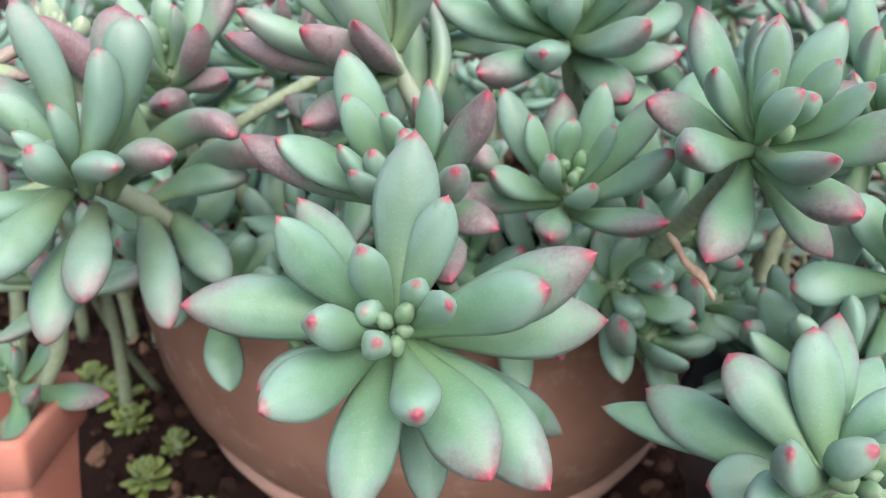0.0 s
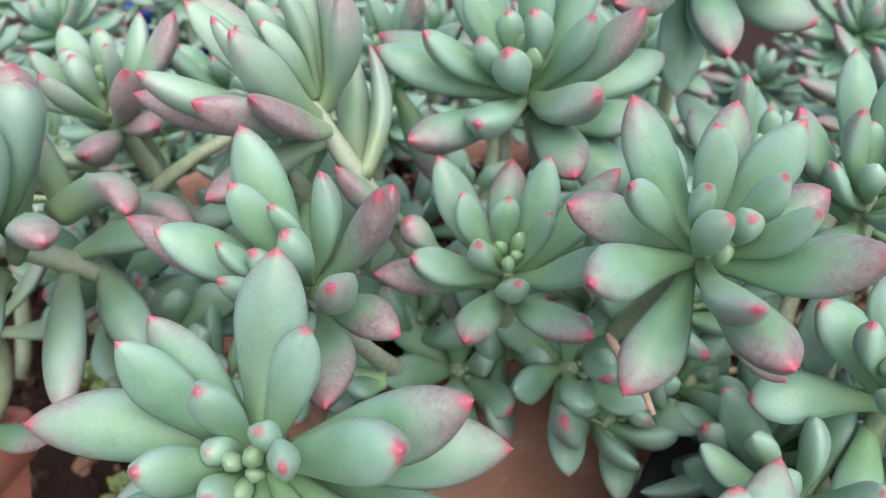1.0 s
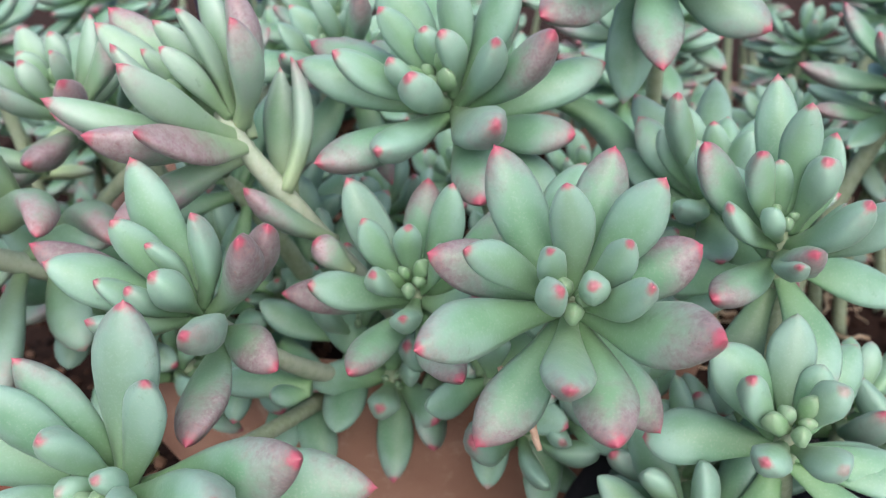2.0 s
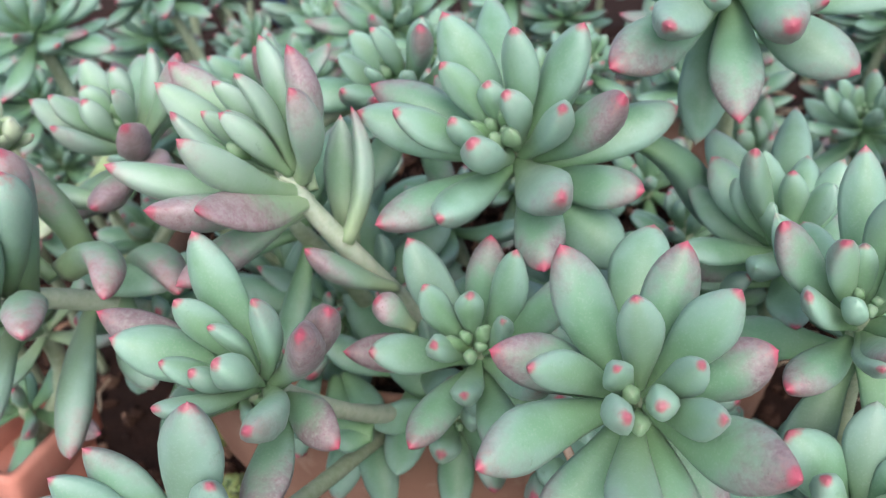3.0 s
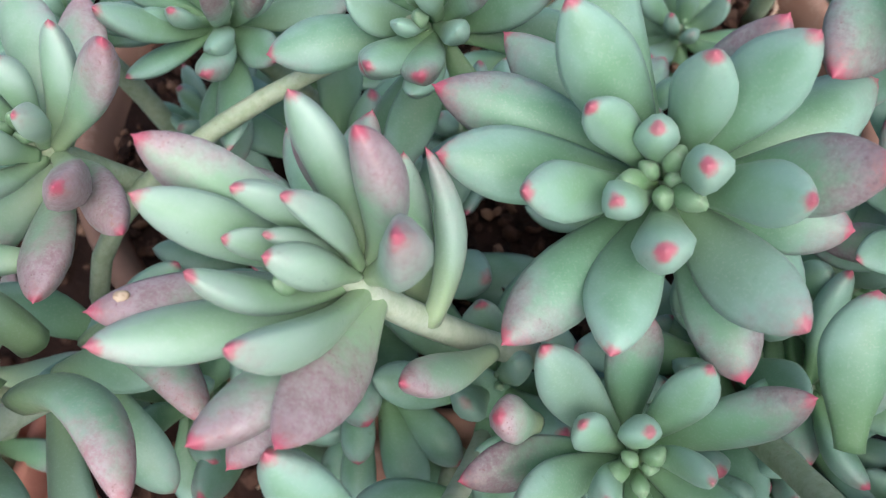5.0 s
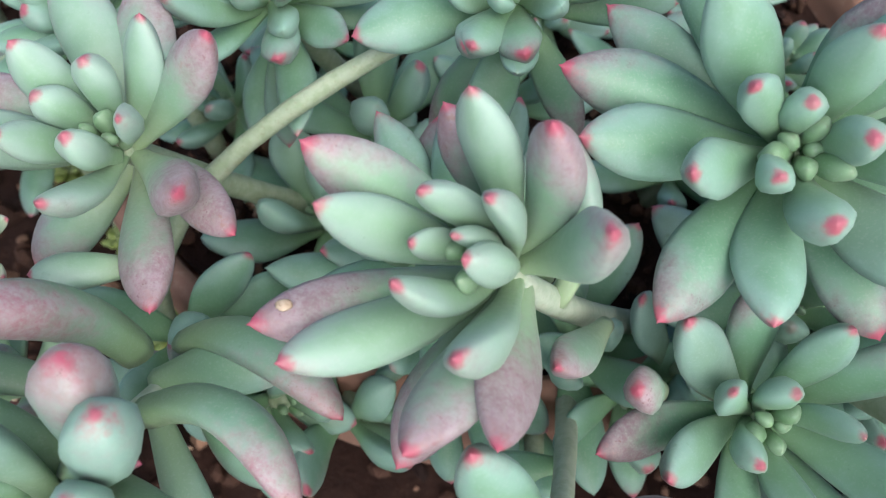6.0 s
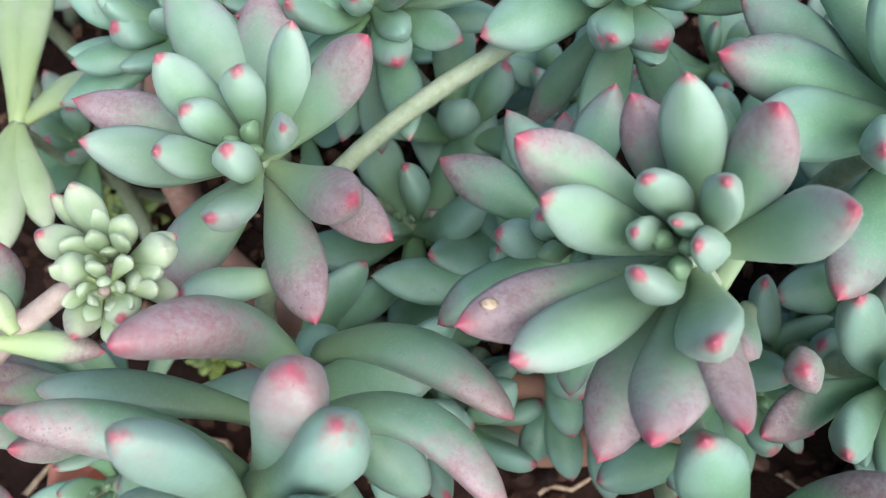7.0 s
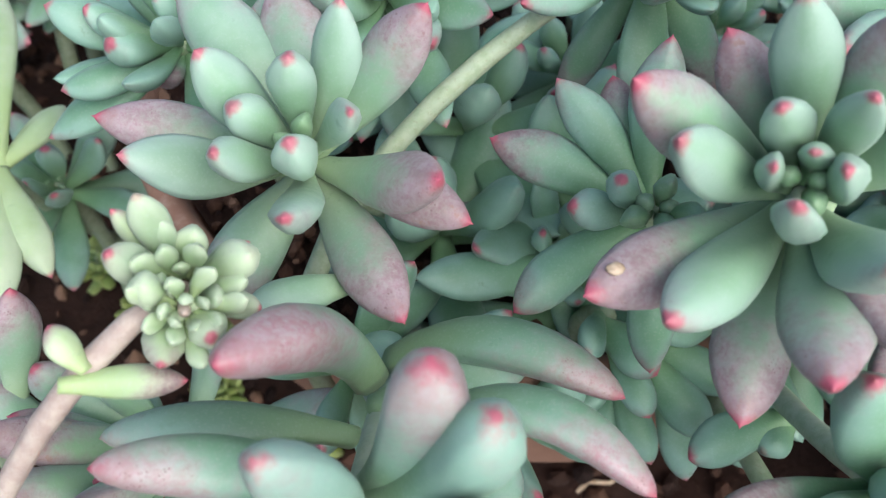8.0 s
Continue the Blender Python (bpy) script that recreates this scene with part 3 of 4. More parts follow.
speckled.leaf(1.7, 68.2, 22.8, 6.45, 0.12, 0.15, 1)
speckled.leaf(-91.4, 62.4, 29.0, 8.17, 0.14, 0.35, 3)
speckled.leaf(-71.5, 44.0, 29.3, 10.32, 0.06, 0.55, 6)
speckled.leaf(-153.0, 41.6, 31.1, 9.46, 0.12, 0.38, 4)
speckled.leaf(-118.4, 10.8, 26.4, 9.89, -0.04, 0.55, 8)
speckled.leaf(-47.4, -11.9, 24.7, 8.6, -0.02, 0.6, 9)
speckled.leaf(45.9, 64.3, 19.6, 6.02, 0.1, 0.12, 1)
speckled.leaf(130.6, 71.3, 16.6, 5.16, 0.1, 0.1, 0)
speckled.leaf(-154.8, 85.7, 19.8, 6.45, 0.14, 0.1, 0)
speckled.leaf(13.6, 86.6, 14.9, 5.59, 0.1, 0.08, 0)
speckled.buds(3, 6.6)

great = Plant("succulent_rosette", (0.0346, 0.2116, 0.2870), (-0.2208, -0.5820, 0.7827), (0.0450, 0.2450, 0.2060), "large blue-green succulent rosette with red leaf points")
great.leaf(117.9, 43.9, 32.7, 11.15, 0.06, 0.12, 4)
great.leaf(64.4, 60.2, 27.5, 8.73, 0.1, 0.12, 2)
great.leaf(42.5, 41.1, 31.3, 10.67, 0.08, 0.2, 4)
great.leaf(136.5, 66.1, 24.2, 7.27, 0.12, 0.12, 1)
great.leaf(174.5, 31.6, 33.9, 11.64, 0.08, 0.25, 4)
great.leaf(157.3, 23.2, 37.3, 11.64, 0.04, 0.5, 7)
great.leaf(-169.6, 57.9, 28.1, 8.73, 0.12, 0.2, 2)
great.leaf(-81.8, 66.7, 22.3, 8.24, 0.16, 0.15, 0)
great.leaf(3.3, 76.3, 20.3, 7.27, 0.12, 0.12, 0)
great.leaf(-12.0, 53.6, 28.5, 9.21, 0.1, 0.15, 3)
great.leaf(1.8, 37.5, 33.1, 11.15, 0.1, 0.6, 5)
great.leaf(-102.7, 40.5, 29.8, 10.67, 0.06, 0.18, 4)
great.leaf(-131.0, 32.3, 34.7, 11.64, 0.05, 0.5, 6)
great.leaf(-46.3, 36.2, 30.9, 11.64, 0.08, 0.35, 4)
great.leaf(-67.2, 18.5, 30.1, 11.64, -0.04, 0.5, 9)
great.leaf(53.8, 36.2, 30.8, 10.67, 0.03, 0.6, 9)
great.leaf(136.0, 4.5, 35.0, 10.67, 0.03, 0.4, 10)
great.leaf(-12.2, 3.0, 25.8, 11, 0.03, 0.45, 11)
great.leaf(-40.8, -17.5, 26.9, 12.5, -0.06, 0.12, 13)
great.leaf(30.2, -11.6, 34.2, 13, -0.06, 0.28, 9)
great.stalk((0.0530, 0.2400, 0.2800), 25.6, -48.0, 41.0, (0.7, 0.0, 0.7), 12.5, -0.32, 0.04)
great.leaf(107.0, 2.7, 45.2, 12, 0.05, 0.25, 6)
great.leaf(-141.8, 74.7, 18.1, 6.3, 0.12, 0.1, -1)
great.leaf(91.4, 73.8, 15.4, 6.3, 0.12, 0.08, -1)
great.buds(6, 6.6, 0.0, 0, 4.2)

rosy = Plant("succulent_rosette", (-0.0092, 0.1946, 0.2858), (-0.4589, -0.4290, 0.7781), (0.0300, 0.2280, 0.2060), "pale green succulent rosette with purple-pink blushed leaves on a bare stem", via=(0.0008, 0.1965, 0.2665), thick=2.5, stem=PALE_STEM, material=ROSY_LEAF)
rosy.leaf(75.7, 50.1, 29.3, 8.4, 0.06, 0.12, 3)
rosy.leaf(45.0, 49.6, 29.1, 9.4, 0.12, 0.6, 4)
rosy.leaf(134.8, 57.7, 36.0, 10.0, 0.05, 0.55, 5)
rosy.leaf(150.3, 69.0, 33.5, 8.2, 0.08, 0.15, 4)
rosy.leaf(96.5, 74.6, 24.6, 6.7, 0.1, 0.12, 2)
rosy.leaf(37.0, 70.0, 25.0, 6.2, 0.12, 0.12, 1)
rosy.leaf(147.0, 83.6, 21.5, 4.9, 0.1, 0.12, 1)
rosy.leaf(-6.5, 83.2, 20.4, 6.2, 0.14, 0.12, 0)
rosy.leaf(-128.0, 85.2, 28.3, 6.4, 0.14, 0.15, 2)
rosy.leaf(4.2, 47.9, 28.6, 9.18, 0.16, 0.4, 3)
rosy.leaf(-146.8, 58.4, 37.5, 9.66, 0.08, 0.25, 5)
rosy.leaf(-165.5, 48.3, 38.9, 10.63, 0.04, 0.75, 8)
rosy.leaf(-66.5, 69.9, 32.2, 8.69, 0.14, 0.2, 4)
rosy.leaf(-99.1, 53.6, 35.5, 10.63, 0.06, 0.55, 6)
rosy.leaf(-118.1, 26.2, 32.5, 11, 0, 0.7, 9)
rosy.leaf(98.9, 41.1, 26.5, 8.4, 0.03, 0.7, 8)
rosy.leaf(63.8, 84.5, 17.1, 4.4, 0.1, 0.1, -1)
rosy.leaf(-73.8, 51.4, 34.3, 11, 0.05, 1, 8, skew=-70, plump=0.5, peak=0.52)
rosy.stalk((0.0006, 0.1985, 0.2685), 89.0, 66.4, 28.9, (-0.9, -0.3, 0.2), 5.6, 0.20, 0.32, 0.5, 0.75, 0.75)
rosy.stalk((-0.001, 0.205, 0.264), 103.7, 75.6, 28.9, (0.1, -0.9, 0.2), 8.4, 0.04, 0.12, 0.55, 0.55, 0.6)
rosy.stalk((0.0107, 0.201, 0.2562), -127.0, 41.8, 27.9, (0, -0.3, 0.9), 7.5, 0.06, 0.55)
rosy.stalk((0.0181, 0.1891, 0.255), -148.2, 50.6, 11.4, (0, -0.3, 0.9), 8, 0, 0.6)
rosy.buds(3, 6.0, 0.0, 0, 9.0)

rear_left = Plant("succulent_rosette", (-0.0698, 0.2265, 0.2765), (-0.1198, -0.4990, 0.8583), (-0.0400, 0.2620, 0.2060), "green succulent rosette with mauve lower leaves", material=ROSY_LEAF)
rear_left.leaf(124.2, 49.1, 23.3, 8.83, 0.08, 0.12, 3)
rear_left.leaf(75.7, 60.9, 18.6, 6.97, 0.1, 0.12, 1)
rear_left.leaf(56.2, 42.9, 25.4, 7.90, 0.08, 0.12, 3)
rear_left.leaf(29.2, 40.2, 31.5, 9.76, 0.1, 0.65, 4)
rear_left.leaf(156.5, 15.3, 31.2, 9.30, 0.04, 0.8, 7)
rear_left.leaf(173.0, 38.9, 27.8, 9.30, 0.08, 0.2, 5)
rear_left.leaf(-171.2, 69.2, 22.1, 6.97, 0.12, 0.15, 2)
rear_left.leaf(138.6, 63.7, 16.1, 6.97, 0.1, 0.08, 1)
rear_left.leaf(1.3, 66.0, 19.4, 6.04, 0.12, 0.2, 0)
rear_left.leaf(-74.3, 88.9, 16.9, 6.97, 0.12, 0.12, 0)
rear_left.leaf(-99.2, 65.0, 25.1, 7.44, 0.14, 0.25, 3)
rear_left.leaf(-31.5, 49.7, 31.2, 9.8, 0.14, 0.75, 5)
rear_left.leaf(-36.6, 27.8, 29.3, 9.2, -0.05, 0.85, 8)
rear_left.leaf(-70.9, 32.9, 33.4, 10.4, 0, 0.75, 9)
rear_left.leaf(112.4, 1.6, 34.1, 12.32, 0.05, 0.4, 6)
rear_left.leaf(86.5, 1.9, 29.0, 11.20, 0.05, 0.6, 7)
rear_left.leaf(-137.8, -2.8, 26.3, 12.32, 0.04, 0.55, 9)
rear_left.stalk((-0.06532, 0.2103, 0.2648), -165.3, 17.1, 18.1, (0, 0.2, 0.95), 8, -0.06, 0.1)
rear_left.buds(4, 6.0)

drooping = Plant("succulent_rosette", (-0.0746, 0.1710, 0.2600), (-0.3549, -0.6084, 0.7098), (-0.0520, 0.2320, 0.2060), "blue-green succulent with long down-curved leaves", thick=2.8, via=(-0.066, 0.200, 0.250), stem=PALE_STEM, material=FLESHY_LEAF)
drooping.stalk((-0.0714, 0.177, 0.263), -20.3, 63.5, 33.9, (-0.4, 0.5, 0.2), 10.2, 0.1, 0.10, 0.82, 0.85, 0.60)
drooping.stalk((-0.0712, 0.181, 0.258), -14.4, 75.8, 37.9, (-0.3, 0.6, 0.2), 10.6, 0.08, 0.42, 0.84, 0.85, 0.60)
drooping.stalk((-0.0673, 0.1984, 0.258), -141.0, 58.7, 40.0, (0, 0.45, 0.9), 9.984, -0.24, 0.8, 0.6, 0.8, 0.7)
drooping.stalk((-0.0624, 0.205, 0.2485), -35.9, 18.5, 37.9, (0.4, 0.1, 0.9), 10.4, -0.34, 0.52, 0.58, 0.68, 0.70)
drooping.stalk((-0.0625, 0.186, 0.262), -37.6, 14.3, 32.3, (0.65, -0.1, 0.55), 9.6, -0.42, 0.58, 0.52, 0.64, 0.78)
drooping.stalk((-0.073, 0.178, 0.258), 169.9, 39.9, 35.7, (0, 0.4, 0.9), 9.568, -0.22, 0.5, 0.6, 0.8, 0.7)
drooping.stalk((-0.0735, 0.173, 0.262), -172.4, 78.4, 35.1, (0.2, 0.6, 0.4), 9.88, -0.12, 0.18, 0.74)
drooping.stalk((-0.0715, 0.172, 0.257), -53.1, 22.5, 27.3, (0, 0.2, 0.95), 8.528, -0.22, 0.2)
drooping.stalk((-0.069, 0.178, 0.255), -47.4, 23.0, 35.6, (0, 0.2, 0.95), 9.152, -0.24, 0.5)
drooping.stalk((-0.0711, 0.19, 0.256), 172.4, 16.2, 34.0, (0, 0.4, 0.9), 8.84, -0.22, 0.3)
drooping.stalk((-0.0715, 0.176, 0.252), -77.4, -22.9, 28.6, (0, -0.9, 0.5), 10.4, -0.18, 0.4)
drooping.stalk((-0.0686, 0.196, 0.244), -66.7, -18.1, 41.7, (0, -0.9, 0.5), 10.4, -0.14, 0.35)
drooping.stalk((-0.072, 0.178, 0.25), -99.5, -37.5, 32.1, (0, -0.9, 0.5), 10.92, -0.16, 0.35)
drooping.stalk((-0.075, 0.17, 0.258), -112.7, -26.2, 26.8, (0, -0.9, 0.5), 11.44, -0.12, 0.2)
drooping.stalk((-0.064, 0.203, 0.243), -48.9, -23.4, 28.5, (0, -0.5, 0.8), 10.4, -0.14, 0.2)
drooping.stalk((-0.0675, 0.198, 0.247), -3.1, 16.2, 26.0, (0, -0.4, 0.9), 10.4, -0.2, 0.25)
drooping.leaf(-37.4, 65.5, 19.1, 7.5, 0.12, 0.1, 0)
drooping.leaf(18.3, 61.1, 20.5, 7, 0.1, 0.1, 0)
drooping.leaf(1.1, 89.0, 16.9, 5.5, 0.1, 0.05, 0)
drooping.leaf(117.1, 64.9, 23.7, 9, 0.08, 0.15, 2)
drooping.leaf(-124.8, 43.4, 21.5, 9, 0.05, 0.15, 2)
drooping.buds(4, 6.0)
drooping.stalk((-0.0715, 0.17, 0.262), -32.4, 65.2, 28.6, (-0.5, -0.3, 0.3), 8.2, 0.12, 0.15, 0.7, 0.8, 0.6)

pale_young = Plant("succulent_rosette", (-0.0875, 0.2025, 0.2835), (0.1008, -0.5542, 0.8263), (-0.1900, 0.1750, 0.1030), "small pale green young succulent rosette on a pinkish stem", material=PALE_LEAF, stem=PINK_STEM, thick=1.8, via=(-0.124, 0.183, 0.2885))
pale_young.leaf(104.3, 38.9, 13.1, 4.8, 0.1, 0.05, 1)
pale_young.leaf(119.8, 40.7, 14.0, 3.6, 0.06, 0.35, 4)
pale_young.leaf(144.4, 60.0, 14.2, 5.2, 0.1, 0.28, 3)
pale_young.leaf(96.2, 41.7, 9.1, 3.2, 0.1, 0.0, 1)
pale_young.leaf(67.7, 36.6, 7.1, 4.6, 0.1, 0.0, 1)
pale_young.leaf(22.4, 24.6, 9.2, 3.4, 0.04, 0.25, 3)
pale_young.leaf(11.2, 54.6, 12.4, 5.2, 0.16, 0.02, 1)
pale_young.leaf(-29.5, 30.7, 9.9, 4.0, 0.04, 0.25, 3)
pale_young.leaf(-72.4, 60.6, 12.0, 4.8, 0.14, 0.16, 1)
pale_young.leaf(-113.7, 57.3, 15.2, 5.2, 0.0, 0.4, 4)
pale_young.leaf(170.0, 76.0, 10.5, 4.6, 0.1, 0.0, 0)
pale_young.rosette(14, 10.6, 3.5, 31, 58, 87, 0.0, 0.0, 0.12, 0.5)

offset = Plant("succulent_rosette", (-0.0872, 0.1973, 0.2860), (0.1203, -0.7020, 0.7020), (-0.0875, 0.2025, 0.2835), "tiny pale green offset beside a young rosette", material=PALE_LEAF, stem=PINK_STEM, thick=0.9)
offset.rosette(13, 7.4, 2.9, 33, 40, 86, 0.0, 0.0, 0.14, 0.8)
pale_young.stalk((-0.0996, 0.1942, 0.2825), 122.0, 38.0, 6.8, (0.6, -0.5, 0.4), 4.2, 0.05, 0.5)
pale_young.stalk((-0.1031, 0.1935, 0.2820), -5.0, -14.0, 14.5, (0.0, -0.4, 0.9), 4.6, 0.06, 0.6)

half_hidden = Plant("succulent_rosette", (-0.0182, 0.2109, 0.2649), (-0.2498, -0.4997, 0.8294), (-0.0100, 0.2450, 0.2060), "blue-green succulent rosette half hidden behind a larger one")
half_hidden.leaf(70.8, 16.1, 27.0, 8.5, 0.05, 0.4, 4)
half_hidden.leaf(111.1, 3.9, 25.4, 8.2, 0.08, 0.35, 3)
half_hidden.leaf(140.8, 5.5, 27.6, 9.2, 0.06, 0.6, 5)
half_hidden.leaf(164.7, 32.6, 13.8, 7, 0.12, 0.25, 1)
half_hidden.leaf(-157.0, 9.8, 26.3, 9.2, 0.05, 0.4, 5)
half_hidden.leaf(133.0, 62.5, 12.3, 6, 0.12, 0.1, 0)
half_hidden.leaf(90.1, -1.1, 22.8, 8.5, 0.05, 0.6, 6)
half_hidden.leaf(-100.2, -18.0, 27.2, 9, 0, 0.4, 9)
half_hidden.buds(6, 6.6)

rear = Plant("succulent_rosette", (-0.0027, 0.2506, 0.2861), (-0.1502, -0.5507, 0.8211), (-0.0750, 0.2240, 0.2050), "green succulent rosette on a long slanting bare stem", via=[(-0.088, 0.225, 0.264), (-0.028, 0.260, 0.263)], thick=2.0)
rear.leaf(-117.8, 51.5, 20.5, 8, 0.12, 0.2, 3)
rear.leaf(4.5, 89.8, 21.0, 6.5, 0.1, 0.1, 1)
rear.leaf(6.4, 61.9, 24.8, 9, 0.1, 0.5, 4)
rear.leaf(-164.4, 21.8, 29.3, 11, 0.06, 0.3, 5)
rear.leaf(-122.0, 48.8, 19.6, 8.5, 0.14, 0.25, 3)
rear.leaf(-82.9, 51.5, 20.1, 8.5, 0.06, 0.4, 5)
rear.rosette(9, 24, 8.5, 5, 30, 80, 0.15, 0.1)
rear.buds(4, 6.0)
rear.skirt(5, 12)

far_left = Plant("succulent_rosette", (-0.0488, 0.2662, 0.2740), (-0.1009, -0.5044, 0.8575), (-0.0300, 0.3000, 0.2060), "dusky green succulent rosette with mauve tips")
far_left.leaf(-72.8, 46.7, 22.8, 8.5, 0.05, 0.3, 6)
far_left.leaf(-17.8, 72.9, 27.1, 7, 0.1, 0.6, 3)
far_left.leaf(6.1, 55.5, 26.4, 8, 0.1, 0.7, 5)
far_left.leaf(-148.3, 65.2, 29.8, 8, 0.1, 0.2, 5)
far_left.rosette(16, 28, 9, 6, 5, 80, 0.3)
far_left.skirt(6, 13)

lofty = Plant("succulent_rosette", (0.0765, 0.2460, 0.3140), (0.0000, -0.8240, 0.5665), (0.0850, 0.3520, 0.2060), "pale succulent rosette with drooping broad leaves on a tall stem", via=(0.082, 0.300, 0.305))
lofty.leaf(-131.4, 34.5, 39.9, 13, 0.05, 0.5, 4)
lofty.leaf(-120.1, 54.3, 39.1, 11, 0.12, 0.2, 1)
lofty.leaf(-84.7, 26.4, 35.7, 11.5, -0.05, 0.5, 6)
lofty.stalk((0.0745, 0.2560, 0.3120), -96.9, -60.0, 38.0, (0.0, -0.8, 0.5), 12, -0.05, 0.05)
lofty.leaf(-35.5, 4.6, 31.4, 13, 0.05, 0.4, 5)
lofty.leaf(-57.9, 50.1, 28.5, 11, 0.1, 0.4, 2)
lofty.rosette(10, 34, 11, 7, 8, 78, 0.25)
lofty.buds(4, 6.0)

right_hand = Plant("succulent_rosette", (0.1016, 0.1855, 0.2721), (-0.1198, -0.4990, 0.8583), (0.1120, 0.2150, 0.1860), "blue-green upright succulent rosette with red points")
right_hand.leaf(146.2, 51.5, 24.4, 8.60, 0.12, 0.5, 4)
right_hand.leaf(141.7, 78.6, 21.4, 6.88, 0.12, 0.3, 2)
right_hand.leaf(91.8, 37.1, 29.7, 8.17, 0.06, 0.25, 3)
right_hand.leaf(72.5, 67.7, 25.6, 6.88, 0.08, 0.15, 1)
right_hand.leaf(15.8, 76.8, 19.3, 7.31, 0.12, 0.12, 0)
right_hand.leaf(-75.7, 56.1, 22.1, 7.74, 0.1, 0.5, 5)
right_hand.leaf(-127.2, 30.3, 22.0, 8.60, 0, 0.55, 8)
right_hand.leaf(52.6, 39.3, 17.6, 6.02, 0.1, 0.12, 0)
right_hand.leaf(-30.0, 60.4, 23.9, 8.60, 0.1, 0.12, 3)
right_hand.rosette(8, 27, 9, 8, 35, 82, 0.15, 0.1)
right_hand.buds(3, 4.4)
right_hand.skirt(6, 14)

right_rear = Plant("succulent_rosette", (0.0925, 0.2244, 0.2636), (-0.1506, -0.4015, 0.9034), (0.0850, 0.2620, 0.2060), "dusky blue-green succulent rosette with upright leaves")
right_rear.leaf(175.2, 82.1, 31.1, 8.5, 0.08, 0.2, 2)
right_rear.leaf(119.6, 15.9, 34.4, 11, 0.06, 0.25, 5)
right_rear.leaf(86.2, 0.4, 41.0, 9.5, 0.06, 0.12, 3)
right_rear.leaf(77.1, 7.1, 21.7, 7.5, 0.1, 0.12, 1)
right_rear.leaf(130.8, 29.4, 25.5, 10, 0.06, 0.35, 5)
speckled.stalk((0.0626, 0.1835, 0.262), 81.9, 41.7, 23.4, (0, -0.8, 0.3), 11.5, 0.03, 0.22)
right_rear.rosette(13, 29, 9.5, 9, 10, 80, 0.2)
right_rear.skirt(7, 15)

small_right = Plant("succulent_rosette", (0.1044, 0.1644, 0.2433), (-0.0502, -0.5517, 0.8325), (0.1180, 0.1850, 0.1860), "small light green succulent rosette without red tips")
small_right.leaf(88.0, 29.3, 21.3, 8.5, 0.05, 0.03, 3)
small_right.leaf(154.9, 65.3, 18.7, 6.5, 0.1, 0.1, 2)
small_right.leaf(-124.0, 58.1, 19.3, 7.5, 0.05, 0.1, 3)
small_right.leaf(-59.2, 58.0, 17.8, 7.5, 0.05, 0.05, 3)
small_right.leaf(66.3, 37.2, 13.4, 6.5, 0.05, 0.03, 2)
small_right.leaf(135.3, 41.2, 22.7, 11, 0, 0.12, 8)
small_right.leaf(30.6, 68.5, 15.7, 7, 0.1, 0.05, 1)
small_right.leaf(-178.9, 0.8, 23.7, 11.5, 0, 0.1, 8)
small_right.leaf(56.6, 0.6, 22.3, 9, 0.05, 0.05, 4)
small_right.buds(5, 6.6, 0.02)
small_right.skirt(6, 16, blush=0.1)

lower_right = Plant("succulent_rosette", (0.0704, 0.1172, 0.2225), (0.0803, -0.7532, 0.6528), (0.1000, 0.1750, 0.1860), "pale green succulent rosette with scuffed outer leaves")
lower_right.leaf(138.8, -33.8, 35.7, 13, 0.05, 0.35, 6)
lower_right.leaf(123.5, -1.2, 25.3, 11.5, 0.05, 0.4, 4)
lower_right.leaf(94.7, 13.9, 24.8, 11, 0.05, 0.25, 3)
lower_right.leaf(75.0, -0.3, 30.6, 10, 0.05, 0.45, 6)
lower_right.leaf(174.4, 51.0, 25.5, 8.5, 0.14, 0.2, 1)
lower_right.leaf(148.5, 80.1, 18.1, 7.5, 0.14, 0.12, 0)
lower_right.leaf(179.4, -13.1, 17.7, 11, 0, 0.1, 8)
lower_right.leaf(-164.0, 31.0, 21.8, 10, 0.05, 0.2, 4)
lower_right.leaf(54.6, 32.6, 18.8, 10, 0.05, 0.2, 4)
lower_right.leaf(21.5, 66.3, 16.9, 10, 0.05, 0.2, 3)
lower_right.leaf(149.7, -33.6, 41.3, 9, 0, 0.1, 10)
lower_right.buds(5, 7.2, 0.02)
lower_right.skirt(5, 17, blush=0.1)
withered(speckled, (0.0523, 0.1694, 0.2477), (0.0614, 0.1616, 0.2361))

corner = Plant("succulent_rosette", (-0.0896, 0.2787, 0.2617), (-0.3509, -0.2506, 0.9023), (-0.0750, 0.2850, 0.2060), "blue-green succulent rosette with yellowing lower leaves")
corner.leaf(-143.1, 59.9, 14.4, 9, 0.1, 0.12, 2)
corner.leaf(-168.2, 17.7, 23.3, 9, 0.08, 0.12, 4)
corner.leaf(-168.3, -0.4, 33.5, 10, 0.05, 0.25, 6)
corner.leaf(-126.4, 29.8, 9.1, 9, 0.05, 0.7, 6)
corner.leaf(157.3, 41.0, 24.2, 10, 0.08, 0.1, 4)
corner.rosette(14, 27, 9.5, 21, 5, 80, 0.1)

